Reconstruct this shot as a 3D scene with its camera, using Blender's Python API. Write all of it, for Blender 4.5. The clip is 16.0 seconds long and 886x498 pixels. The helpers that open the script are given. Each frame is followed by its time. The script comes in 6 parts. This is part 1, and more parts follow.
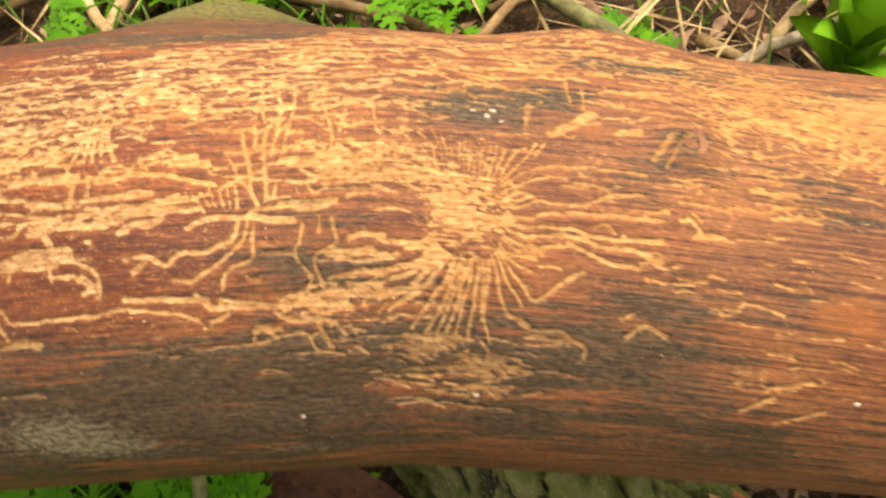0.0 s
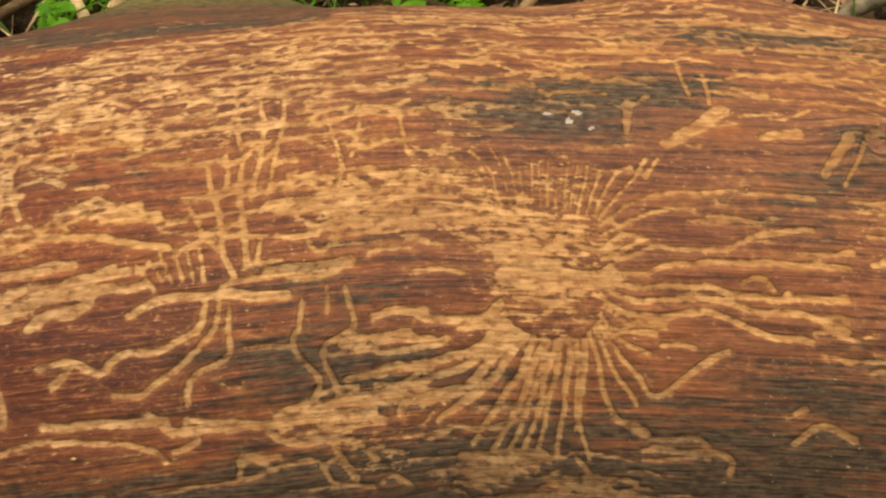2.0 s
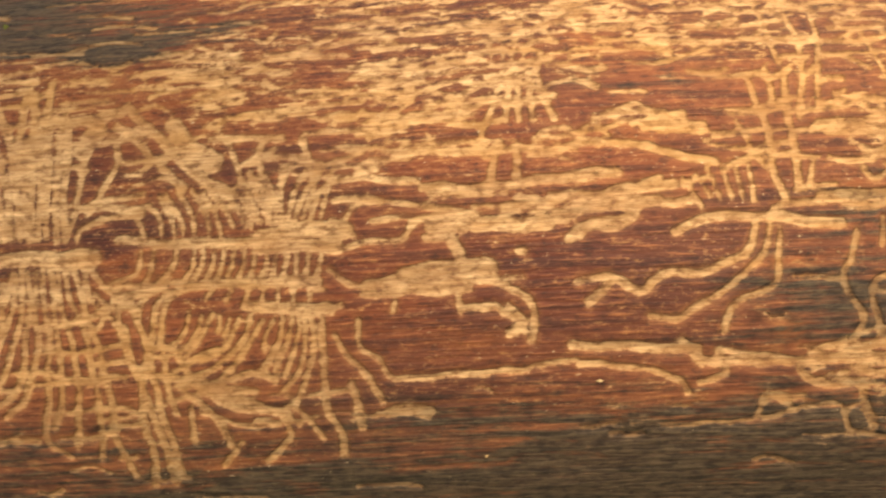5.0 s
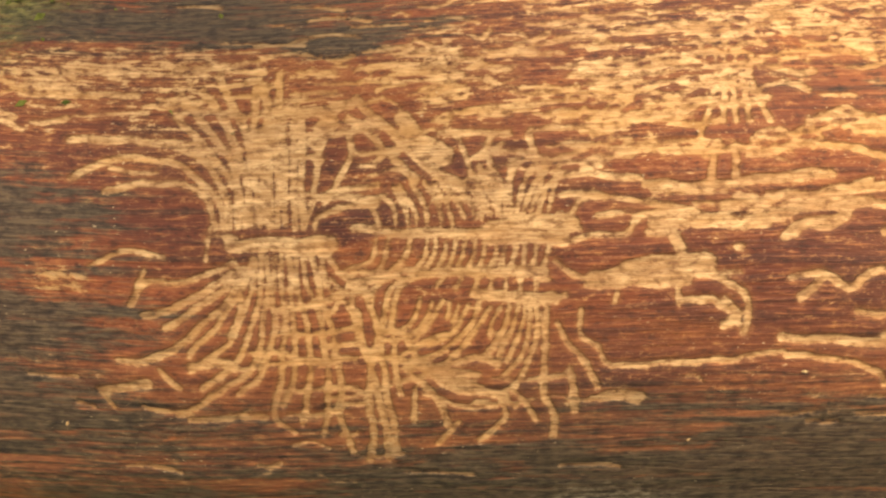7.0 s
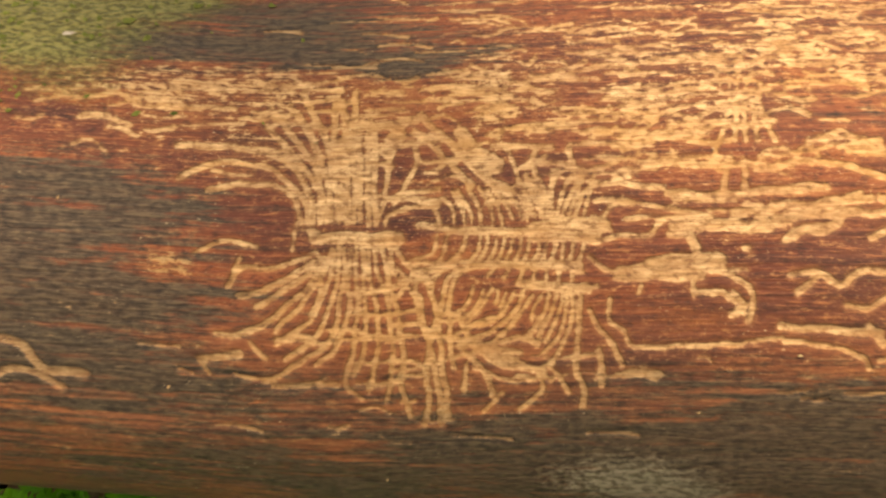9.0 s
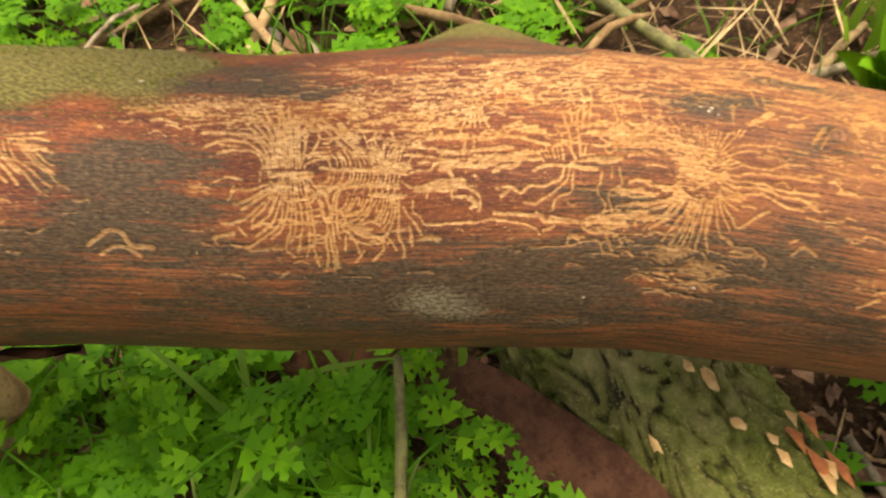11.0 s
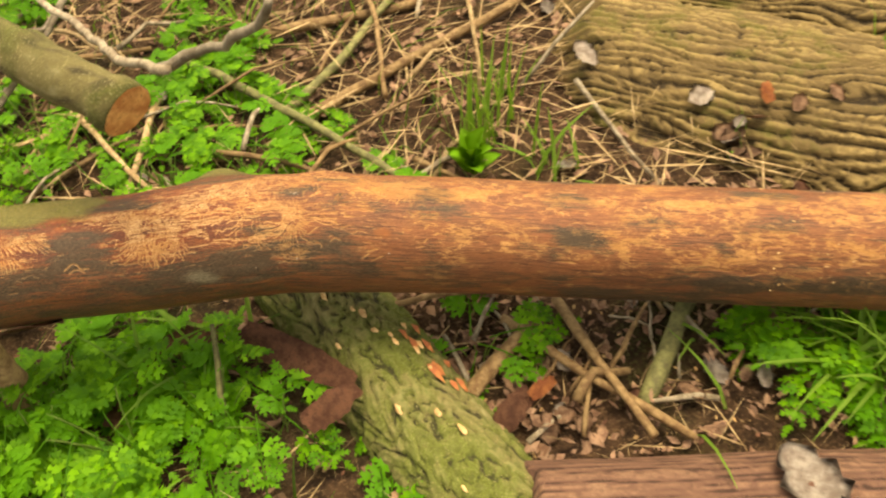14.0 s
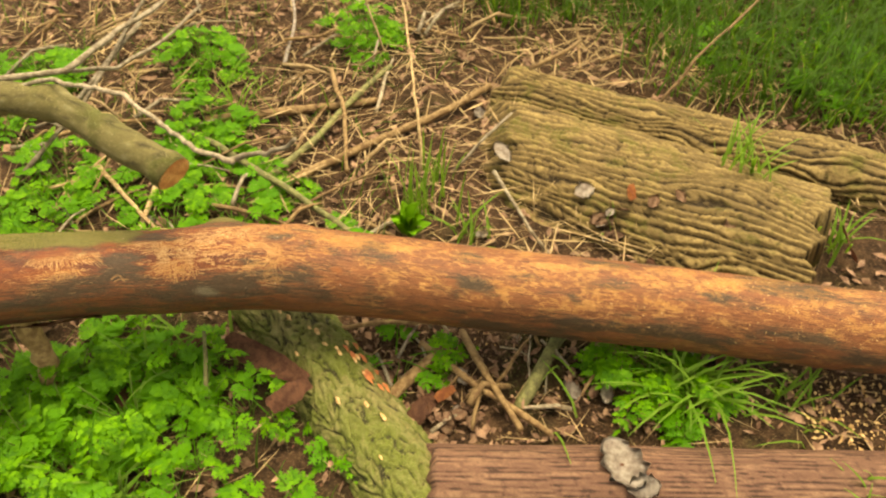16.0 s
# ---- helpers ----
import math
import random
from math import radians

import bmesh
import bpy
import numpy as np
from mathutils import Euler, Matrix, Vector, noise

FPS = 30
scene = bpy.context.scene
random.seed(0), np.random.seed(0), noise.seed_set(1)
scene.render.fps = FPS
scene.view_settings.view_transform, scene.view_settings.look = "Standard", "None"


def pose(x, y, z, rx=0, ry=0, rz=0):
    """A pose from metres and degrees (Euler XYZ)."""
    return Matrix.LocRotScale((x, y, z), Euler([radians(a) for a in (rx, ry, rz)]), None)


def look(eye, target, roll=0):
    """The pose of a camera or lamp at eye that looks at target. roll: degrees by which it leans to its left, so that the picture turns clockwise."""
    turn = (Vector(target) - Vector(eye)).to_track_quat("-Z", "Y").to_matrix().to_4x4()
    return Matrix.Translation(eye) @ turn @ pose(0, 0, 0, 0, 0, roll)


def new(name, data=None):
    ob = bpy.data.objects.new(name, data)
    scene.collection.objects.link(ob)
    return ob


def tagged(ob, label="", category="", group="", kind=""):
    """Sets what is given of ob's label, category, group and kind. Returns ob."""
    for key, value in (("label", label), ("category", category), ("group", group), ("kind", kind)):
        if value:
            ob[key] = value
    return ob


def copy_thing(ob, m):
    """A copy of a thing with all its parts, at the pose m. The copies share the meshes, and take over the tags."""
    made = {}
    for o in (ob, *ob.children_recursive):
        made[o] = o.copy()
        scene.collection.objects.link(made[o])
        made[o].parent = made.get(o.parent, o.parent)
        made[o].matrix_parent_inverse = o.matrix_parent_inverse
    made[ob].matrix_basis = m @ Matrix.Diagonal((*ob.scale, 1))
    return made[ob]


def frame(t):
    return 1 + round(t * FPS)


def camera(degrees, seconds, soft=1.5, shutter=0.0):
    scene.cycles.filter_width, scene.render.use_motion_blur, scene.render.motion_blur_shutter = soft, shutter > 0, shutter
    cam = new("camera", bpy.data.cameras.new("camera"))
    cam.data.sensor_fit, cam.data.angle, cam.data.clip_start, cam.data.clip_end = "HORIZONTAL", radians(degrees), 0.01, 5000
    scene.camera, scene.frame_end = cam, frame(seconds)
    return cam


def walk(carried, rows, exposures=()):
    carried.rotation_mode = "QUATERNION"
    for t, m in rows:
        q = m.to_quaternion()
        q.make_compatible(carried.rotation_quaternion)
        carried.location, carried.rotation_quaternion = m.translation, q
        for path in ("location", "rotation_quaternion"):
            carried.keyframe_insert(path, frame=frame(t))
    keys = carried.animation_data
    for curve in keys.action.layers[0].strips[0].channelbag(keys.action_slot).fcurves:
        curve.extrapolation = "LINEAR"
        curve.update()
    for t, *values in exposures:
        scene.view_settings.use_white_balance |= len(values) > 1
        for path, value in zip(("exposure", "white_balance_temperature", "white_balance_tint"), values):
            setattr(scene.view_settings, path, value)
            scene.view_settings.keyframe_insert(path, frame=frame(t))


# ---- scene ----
SKY, SUN = 0.165, 2.1
cam = camera(60.0, 16.0, soft=2.2, shutter=0.5)
PATH = [
    (0, (-0.005, -0.112, 0.477), (-0.088, 0.928, -1.23), -11.1),
    (0.5, (-0.018, -0.091, 0.461), (-0.149, 0.986, -1.219), -14.3),
    (1, (-0.02, -0.068, 0.439), (-0.2, 0.974, -1.258), -17.4),
    (1.5, (-0.015, -0.064, 0.43), (-0.18, 0.973, -1.272), -17.3),
    (2, (-0.013, -0.061, 0.426), (-0.173, 0.965, -1.283), -17.4),
    (2.5, (-0.008, -0.06, 0.421), (-0.157, 0.972, -1.285), -16.9),
    (3, (-0.024, -0.061, 0.416), (-0.175, 0.974, -1.288), -16.7),
    (3.5, (-0.048, -0.058, 0.418), (-0.2, 0.93, -1.314), -16.3),
    (4, (-0.068, -0.062, 0.418), (-0.267, 0.953, -1.294), -17.3),
    (4.5, (-0.093, -0.06, 0.425), (-0.281, 0.938, -1.298), -15.6),
    (5, (-0.105, -0.058, 0.425), (-0.299, 0.919, -1.309), -15.1),
    (5.2, (-0.108, -0.058, 0.427), (-0.305, 0.913, -1.31), -15.0),
    (7.3, (-0.143, -0.057, 0.437), (-0.333, 0.856, -1.332), -14.3),
    (7.5, (-0.142, -0.057, 0.438), (-0.339, 0.874, -1.321), -14.5),
    (8, (-0.143, -0.057, 0.441), (-0.336, 0.882, -1.314), -14.0),
    (8.5, (-0.147, -0.059, 0.443), (-0.341, 0.862, -1.321), -14.0),
    (9, (-0.148, -0.068, 0.457), (-0.358, 0.843, -1.311), -14.2),
    (9.5, (-0.13, -0.087, 0.477), (-0.3, 0.814, -1.3), -12.0),
    (9.7, (-0.125, -0.095, 0.484), (-0.259, 0.796, -1.301), -10.5),
    (11.8, (-0.112, -0.271, 0.679), (-0.045, 0.867, -0.965), -2.3),
    (12, (-0.11, -0.288, 0.711), (-0.001, 0.849, -0.932), -0.7),
    (12.5, (-0.107, -0.333, 0.796), (0.032, 0.8, -0.846), 0.5),
    (13, (-0.072, -0.44, 0.885), (0.05, 0.709, -0.747), -2.4),
    (13.2, (-0.06, -0.498, 0.926), (0.046, 0.662, -0.7), -5.2),
    (13.5, (-0.018, -0.577, 0.979), (0.082, 0.621, -0.62), -6.6),
    (14, (0.071, -0.63, 0.998), (0.271, 0.581, -0.581), -5.4),
    (14.5, (0.06, -0.684, 1.112), (0.334, 0.495, -0.481), -3.4),
    (15, (0.061, -0.747, 1.17), (0.402, 0.477, -0.375), 1.0),
    (15.5, (0.065, -0.826, 1.254), (0.407, 0.428, -0.266), 2.3),
    (16, (0.049, -0.926, 1.282), (0.399, 0.393, -0.18), 2.8),
]
walk(cam, [(t, look(eye, target, roll)) for t, eye, target, roll in PATH], [(0, 1.08, 7700, 11), (0.5, 0.88, 7700, 11), (1, 0.45, 7700, 11), (1.5, 0.2, 7700, 12), (3.5, 0.2, 7700, 12), (4.5, 0.42, 7700, 12), (5, 0.56, 7700, 12),
     (7.5, 0.74, 7700, 11), (9.5, 0.78, 7700, 11), (12, 1.0, 8300, 13), (14, 1.0, 8700, 10), (16, 1.02, 9100, 6)])

# ---- world and light ----
world = bpy.data.worlds.new("overcast_sky")
scene.world = world
world.use_nodes = True
wn, wl = world.node_tree.nodes, world.node_tree.links
sky = wn.new("ShaderNodeTexSky")
sky.sky_type, sky.sun_disc = "NISHITA", False
sky.sun_elevation, sky.sun_rotation = radians(77), radians(35)
sky.dust_density, sky.ozone_density = 4.0, 0.6
cloud = wn.new("ShaderNodeHueSaturation")
cloud.inputs["Saturation"].default_value = 0.35
wl.new(sky.outputs[0], cloud.inputs["Color"])
wl.new(cloud.outputs[0], wn["Background"].inputs[0])
wn["Background"].inputs[1].default_value = SKY
sun = new("sun", bpy.data.lights.new("sun", "SUN"))
sun.data.energy, sun.data.angle, sun.data.color = SUN, radians(35), (1.0, 0.93, 0.82)
sun.matrix_world = look((0.32, 0.46, 2.5), (0, 0, 0))


# ---- small tools ----
def part(name, bm, material, parent=None, label="", smooth=True):
    """Links a bmesh as one mesh object, under a thing or a part."""
    me = bpy.data.meshes.new(name)
    bm.to_mesh(me)
    bm.free()
    if smooth:
        me.shade_smooth()
    me.materials.append(material)
    ob = new(name, me)
    if parent:
        ob.parent = parent
    return tagged(ob, label)


def share(name, me, parent, m, label=""):
    ob = new(name, me)
    ob.parent = parent
    ob.matrix_local = m
    return tagged(ob, label)


def mesh_of(name, verts, faces, material, smooth=True):
    me = bpy.data.meshes.new(name)
    me.from_pydata(verts, [], faces)
    if smooth:
        me.shade_smooth()
    me.materials.append(material)
    return me


def grid_faces(n, m, wrap=False):
    """Quads of an n x m grid of vertices, row by row; wrap closes the second way."""
    i, j = np.meshgrid(np.arange(n - 1), np.arange(m if wrap else m - 1), indexing="ij")
    k = (j + 1) % m
    return np.stack([i * m + j, (i + 1) * m + j, (i + 1) * m + k, i * m + k], -1).reshape(-1, 4)


def bulk_mesh(name, co, quads, material, normals=None, **attributes):
    me = bpy.data.meshes.new(name)
    me.vertices.add(len(co))
    me.vertices.foreach_set("co", np.ascontiguousarray(co, np.float32).ravel())
    me.loops.add(quads.size)
    me.loops.foreach_set("vertex_index", quads.astype(np.int32).ravel())
    me.polygons.add(len(quads))
    me.polygons.foreach_set("loop_start", np.arange(0, quads.size, 4, dtype=np.int32))
    me.update(calc_edges=True)
    for key, values in attributes.items():
        kind = {1: "FLOAT", 3: "FLOAT_VECTOR", 4: "FLOAT_COLOR"}[1 if values.ndim == 1 else values.shape[1]]
        a = me.attributes.new(key, kind, "POINT")
        a.data.foreach_set({"FLOAT": "value", "FLOAT_VECTOR": "vector", "FLOAT_COLOR": "color"}[kind], np.ascontiguousarray(values, np.float32).ravel())
    me.shade_smooth()
    if normals is not None:
        me.normals_split_custom_set_from_vertices(normals.tolist())
    me.materials.append(material)
    return me


def rough(p, scale, octaves=3):
    """Noise of about -1 to 1 at rows of places."""
    return np.array([noise.fractal(Vector(q) * scale, 1.0, 2.0, octaves) for q in p])


def lattice_noise(a, b, seed, size=64):
    """Fast smooth noise of 0 to 1 over two arrays of coordinates (one cell a unit)."""
    g = np.random.RandomState(seed).rand(size, size)
    i, j = np.floor(a).astype(int), np.floor(b).astype(int)
    f, h = a - i, b - j
    f, h = f * f * (3 - 2 * f), h * h * (3 - 2 * h)
    i, j, k, l = i % size, j % size, (i + 1) % size, (j + 1) % size
    return (g[i, j] * (1 - f) + g[k, j] * f) * (1 - h) + (g[i, l] * (1 - f) + g[k, l] * f) * h


# ---- materials ----
def material(name):
    m = bpy.data.materials.new(name)
    m.use_nodes = True
    return m, m.node_tree.nodes, m.node_tree.links, m.node_tree.nodes["Principled BSDF"]


class Graph:
    """Short words for building a material's nodes."""

    def __init__(self, name, roughness=0.7, specular=0.3):
        self.m, self.n, self.l, self.p = material(name)
        self.p.inputs["Roughness"].default_value = roughness
        self.p.inputs["Specular IOR Level"].default_value = specular

    def put(self, node, sock, value):
        s = node.inputs[sock]
        if isinstance(value, bpy.types.NodeSocket):
            self.l.new(value, s)
        else:
            s.default_value = value

    def noise(self, vector, scale, detail=4.0, rough=0.55, distortion=0.0):
        n = self.n.new("ShaderNodeTexNoise")
        self.put(n, "Vector", vector)
        for k, v in (("Scale", scale), ("Detail", detail), ("Roughness", rough), ("Distortion", distortion)):
            n.inputs[k].default_value = v
        return n.outputs["Fac"]

    def stretch(self, vector, xyz):
        n = self.n.new("ShaderNodeVectorMath")
        n.operation = "MULTIPLY"
        self.put(n, 0, vector)
        n.inputs[1].default_value = xyz
        return n.outputs[0]

    def math(self, op, a, b=0.0, clamp=False):
        n = self.n.new("ShaderNodeMath")
        n.operation, n.use_clamp = op, clamp
        self.put(n, 0, a)
        self.put(n, 1, b)
        return n.outputs[0]

    def step(self, value, lo, hi, a=0.0, b=1.0):
        n = self.n.new("ShaderNodeMapRange")
        n.interpolation_type = "SMOOTHSTEP"
        self.put(n, "Value", value)
        for k, v in (("From Min", lo), ("From Max", hi), ("To Min", a), ("To Max", b)):
            n.inputs[k].default_value = v
        return n.outputs["Result"]

    def mix(self, fac, a, b):
        n = self.n.new("ShaderNodeMix")
        n.data_type = "RGBA"
        for s, v in ((n.inputs[0], fac), (n.inputs[6], a), (n.inputs[7], b)):
            if isinstance(v, bpy.types.NodeSocket):
                self.l.new(v, s)
            else:
                s.default_value = v if isinstance(v, float) else (*v, 1)
        return n.outputs[2]

    def attribute(self, name):
        n = self.n.new("ShaderNodeAttribute")
        n.attribute_name = name
        return n.outputs

    def place(self):
        return self.n.new("ShaderNodeTexCoord").outputs["Object"]

    def world_place(self):
        return self.n.new("ShaderNodeNewGeometry").outputs["Position"]

    def random(self):
        return self.n.new("ShaderNodeObjectInfo").outputs["Random"]

    def island(self):
        return self.n.new("ShaderNodeNewGeometry").outputs["Random Per Island"]

    def bump(self, height, strength, distance=0.002):
        n = self.n.new("ShaderNodeBump")
        n.inputs["Strength"].default_value, n.inputs["Distance"].default_value = strength, distance
        self.put(n, "Height", height)
        self.l.new(n.outputs[0], self.p.inputs["Normal"])

    def done(self, colour, roughness=None):
        self.put(self.p, "Base Color", colour)
        if roughness is not None:
            self.put(self.p, "Roughness", roughness)
        return self.m


def bare_log_material():
    g = Graph("debarked_wood", 0.7, 0.22)
    grain = g.attribute("grain")["Vector"]
    marks = g.attribute("marks")
    split = g.n.new("ShaderNodeSeparateColor")
    g.l.new(marks["Color"], split.inputs[0])
    gallery, moss, dark = split.outputs
    film = marks["Alpha"]
    age, bloom, rot = (g.attribute(k)["Fac"] for k in ("age", "bloom", "rot"))
    fibre = g.noise(g.stretch(grain, (22, 620, 1)), 1.0, 6, 0.66)
    fine = g.noise(g.stretch(grain, (160, 1700, 1)), 1.0, 4, 0.6)
    speck = g.noise(g.stretch(grain, (900, 1500, 1)), 1.0, 3, 0.6)
    cloud = g.noise(g.stretch(grain, (14, 34, 1)), 1.0, 4, 0.6)
    flakes = g.noise(g.stretch(grain, (115, 430, 1)), 1.0, 6, 0.68, 0.7)
    ragged = g.noise(g.stretch(grain, (420, 700, 1)), 1.0, 5, 0.65)
    rust = g.noise(g.stretch(grain, (26, 90, 1)), 1.0, 4, 0.6)
    base = g.mix(g.step(cloud, 0.34, 0.66), (0.085, 0.023, 0.013), (0.20, 0.053, 0.017))
    base = g.mix(g.step(rust, 0.56, 0.72, 0.0, 0.6), base, (0.34, 0.098, 0.022))
    base = g.mix(g.step(fibre, 0.47, 0.62, 0.0, 0.52), base, (0.036, 0.016, 0.011))
    base = g.mix(g.math("MULTIPLY", g.step(speck, 0.56, 0.64), g.step(rust, 0.42, 0.6, 0.05, 0.55)), base, (0.36, 0.175, 0.07))
    base = g.mix(g.step(ragged, 0.36, 0.45, 0.5, 0.0), base, (0.034, 0.015, 0.010))
    base = g.mix(g.step(fine, 0.54, 0.68, 0.0, 0.5), base, (0.36, 0.130, 0.042))
    base = g.mix(g.math("MULTIPLY", g.step(ragged, 0.55, 0.64), g.step(flakes, 0.48, 0.6, 0.08, 0.62)), base, (0.40, 0.200, 0.070))
    base = g.mix(g.math("MULTIPLY", age, 0.55), base, g.mix(g.step(fibre, 0.4, 0.62), (0.28, 0.130, 0.054), (0.090, 0.040, 0.021)))
    base = g.mix(g.math("MULTIPLY", g.step(g.math("ADD", rot, g.math("SUBTRACT", flakes, 0.5)), 0.3, 0.8), 0.6), base, g.mix(g.step(fine, 0.4, 0.6), (0.33, 0.105, 0.022), (0.20, 0.066, 0.018)))
    pale = g.mix(g.step(flakes, 0.35, 0.65), (0.38, 0.212, 0.086), (0.61, 0.390, 0.185))
    pale = g.mix(g.step(fine, 0.36, 0.58, 0.5, 0.0), pale, (0.29, 0.135, 0.050))
    pale = g.mix(g.step(ragged, 0.38, 0.54, 0.7, 0.0), pale, (0.26, 0.120, 0.046))
    pale = g.mix(g.step(cloud, 0.45, 0.7, 0.0, 0.5), pale, (0.47, 0.230, 0.065))
    pale = g.mix(g.step(rust, 0.52, 0.70, 0.0, 0.35), pale, (0.46, 0.215, 0.055))
    pale = g.mix(g.math("MULTIPLY", age, 0.75), pale, g.mix(g.step(flakes, 0.4, 0.6), (0.31, 0.132, 0.036), (0.45, 0.215, 0.062)))
    tear = g.math("ADD", g.math("MULTIPLY", g.math("SUBTRACT", ragged, 0.5), 0.27), g.math("MULTIPLY", g.math("SUBTRACT", flakes, 0.5), 0.12))
    edge = g.math("ADD", gallery, tear)
    tunnel = g.step(edge, 0.46, 0.56)
    sheet = g.math("ADD", g.math("ADD", g.math("MULTIPLY", flakes, 0.8), g.math("MULTIPLY", fine, 0.3)), film)
    sheet = g.math("ADD", sheet, g.math("MULTIPLY", g.math("SUBTRACT", ragged, 0.5), 0.62))
    stained = g.math("MAXIMUM", g.step(sheet, 0.46, 0.66, 0.0, 0.65), g.step(edge, 0.26, 0.48, 0.0, 0.38))
    sheet = g.step(sheet, 0.61, 0.70)
    worn = g.noise(g.stretch(grain, (40, 60, 1)), 1.0, 3, 0.55)
    mask = g.math("MAXIMUM", g.math("MULTIPLY", tunnel, g.math("MULTIPLY", g.step(worn, 0.32, 0.56, 0.62, 0.97), g.step(ragged, 0.34, 0.46, 0.72, 1.0))), g.math("MULTIPLY", sheet, g.step(worn, 0.34, 0.6, 0.62, 0.92)))
    base = g.mix(g.math("MULTIPLY", stained, g.step(fibre, 0.36, 0.6, 1.0, 0.35)), base, (0.33, 0.140, 0.046))
    colour = g.mix(mask, base, pale)
    shade = g.n.new("ShaderNodeHueSaturation")
    g.put(shade, "Color", colour)
    g.put(shade, "Value", g.math("ADD", g.math("ADD", g.math("MULTIPLY", ragged, 0.9), g.math("MULTIPLY", fine, 0.7)), 0.2))
    colour = shade.outputs[0]
    streaks = g.math("ADD", g.math("MULTIPLY", g.math("SUBTRACT", fibre, 0.5), 2.6), g.math("MULTIPLY", g.math("SUBTRACT", flakes, 0.5), 2.4))
    dark_mask = g.math("MULTIPLY", g.step(g.math("ADD", dark, streaks), 0.08, 0.8), g.step(dark, 0.0, 0.25, 0.0, 0.9))
    dark_mask = g.math("MULTIPLY", dark_mask, g.step(mask, 0.0, 1.0, 1.0, 0.55))
    damp = g.mix(g.step(g.math("ADD", g.math("MULTIPLY", ragged, 0.5), g.math("MULTIPLY", fine, 0.5)), 0.38, 0.62), (0.016, 0.013, 0.008), (0.090, 0.066, 0.036))
    colour = g.mix(dark_mask, colour, damp)
    colour = g.mix(g.math("MULTIPLY", g.step(g.math("ADD", bloom, g.math("MULTIPLY", g.math("SUBTRACT", ragged, 0.5), 1.6)), 0.25, 1.05), 0.55), colour, g.mix(g.step(ragged, 0.4, 0.6), (0.13, 0.105, 0.055), (0.32, 0.27, 0.17)))
    green = g.step(g.math("ADD", g.math("ADD", moss, g.math("MULTIPLY", speck, 0.5)), g.math("MULTIPLY", flakes, 0.5)), 0.74, 1.3)
    colour = g.mix(g.math("MULTIPLY", green, 0.92), colour, g.mix(g.step(ragged, 0.40, 0.6), g.mix(cloud, (0.032, 0.034, 0.006), (0.085, 0.078, 0.016)), g.mix(cloud, (0.13, 0.125, 0.028), (0.27, 0.23, 0.072))))
    colour = g.mix(g.math("MULTIPLY", g.step(speck, 0.67, 0.70), g.step(worn, 0.45, 0.6, 0.0, 0.6)), colour, (0.62, 0.47, 0.27))
    relief = g.math("ADD", g.math("MULTIPLY", fibre, 0.5), g.math("MULTIPLY", fine, 0.5))
    relief = g.math("SUBTRACT", g.math("ADD", relief, g.math("MULTIPLY", g.math("MULTIPLY", green, ragged), 2.5)), g.math("MULTIPLY", mask, 0.5))
    g.bump(relief, 0.6, 0.0012)
    return g.done(colour, g.step(mask, 0, 1, 0.6, 0.85))


def bark_material(name, dark, mid, light, moss, moss_amount, ridge=(9, 60, 60)):
    """Weathered bark, shade painted into its furrows; its attribute height is 1 on the ridges."""
    g = Graph(name, 0.88, 0.2)
    p, h = g.place(), g.attribute("height")["Fac"]
    a, b, c = g.noise(p, 9), g.noise(p, 70, 6, 0.65), g.noise(p, 420, 4, 0.65)
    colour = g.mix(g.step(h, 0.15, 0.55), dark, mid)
    colour = g.mix(g.math("MULTIPLY", g.step(h, 0.55, 0.95), g.step(b, 0.35, 0.6)), colour, light)
    green = g.step(g.math("ADD", a, g.math("MULTIPLY", b, 0.6)), 0.9 - moss_amount, 1.15 - moss_amount)
    colour = g.mix(g.math("MULTIPLY", green, 0.85), colour, g.mix(g.step(c, 0.35, 0.65), tuple(0.45 * v for v in moss), moss))
    # the furrows' painted shade once more, over the moss
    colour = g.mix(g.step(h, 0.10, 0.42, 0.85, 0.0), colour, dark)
    colour = g.mix(g.step(c, 0.58, 0.66, 0.0, 0.7), colour, tuple(1.25 * v for v in light))
    colour = g.mix(g.step(g.math("ADD", c, b), 1.0, 1.25, 0.0, 0.5), colour, dark)
    g.bump(g.math("ADD", b, g.math("MULTIPLY", c, 0.6)), 0.7, 0.004)
    return g.done(colour)


def wood_material(name, light, dark, scale=1.0, roughness=0.75):
    """Dead sticks and chips: each one a shade of its own."""
    g = Graph(name, roughness, 0.25)
    p = g.place()
    streak, spots = g.noise(p, 60 * scale, 5, 0.65), g.noise(p, 300 * scale, 4, 0.6)
    colour = g.mix(g.step(streak, 0.35, 0.65), dark, light)
    colour = g.mix(g.step(spots, 0.55, 0.72, 0.0, 0.6), colour, tuple(0.4 * v for v in dark))
    shade = g.n.new("ShaderNodeHueSaturation")
    g.put(shade, "Color", colour)
    g.put(shade, "Value", g.math("ADD", g.math("MULTIPLY", g.math("ADD", g.random(), g.island()), 0.45), 0.55))
    g.bump(g.math("ADD", streak, spots), 0.5, 0.002)
    return g.done(shade.outputs[0])


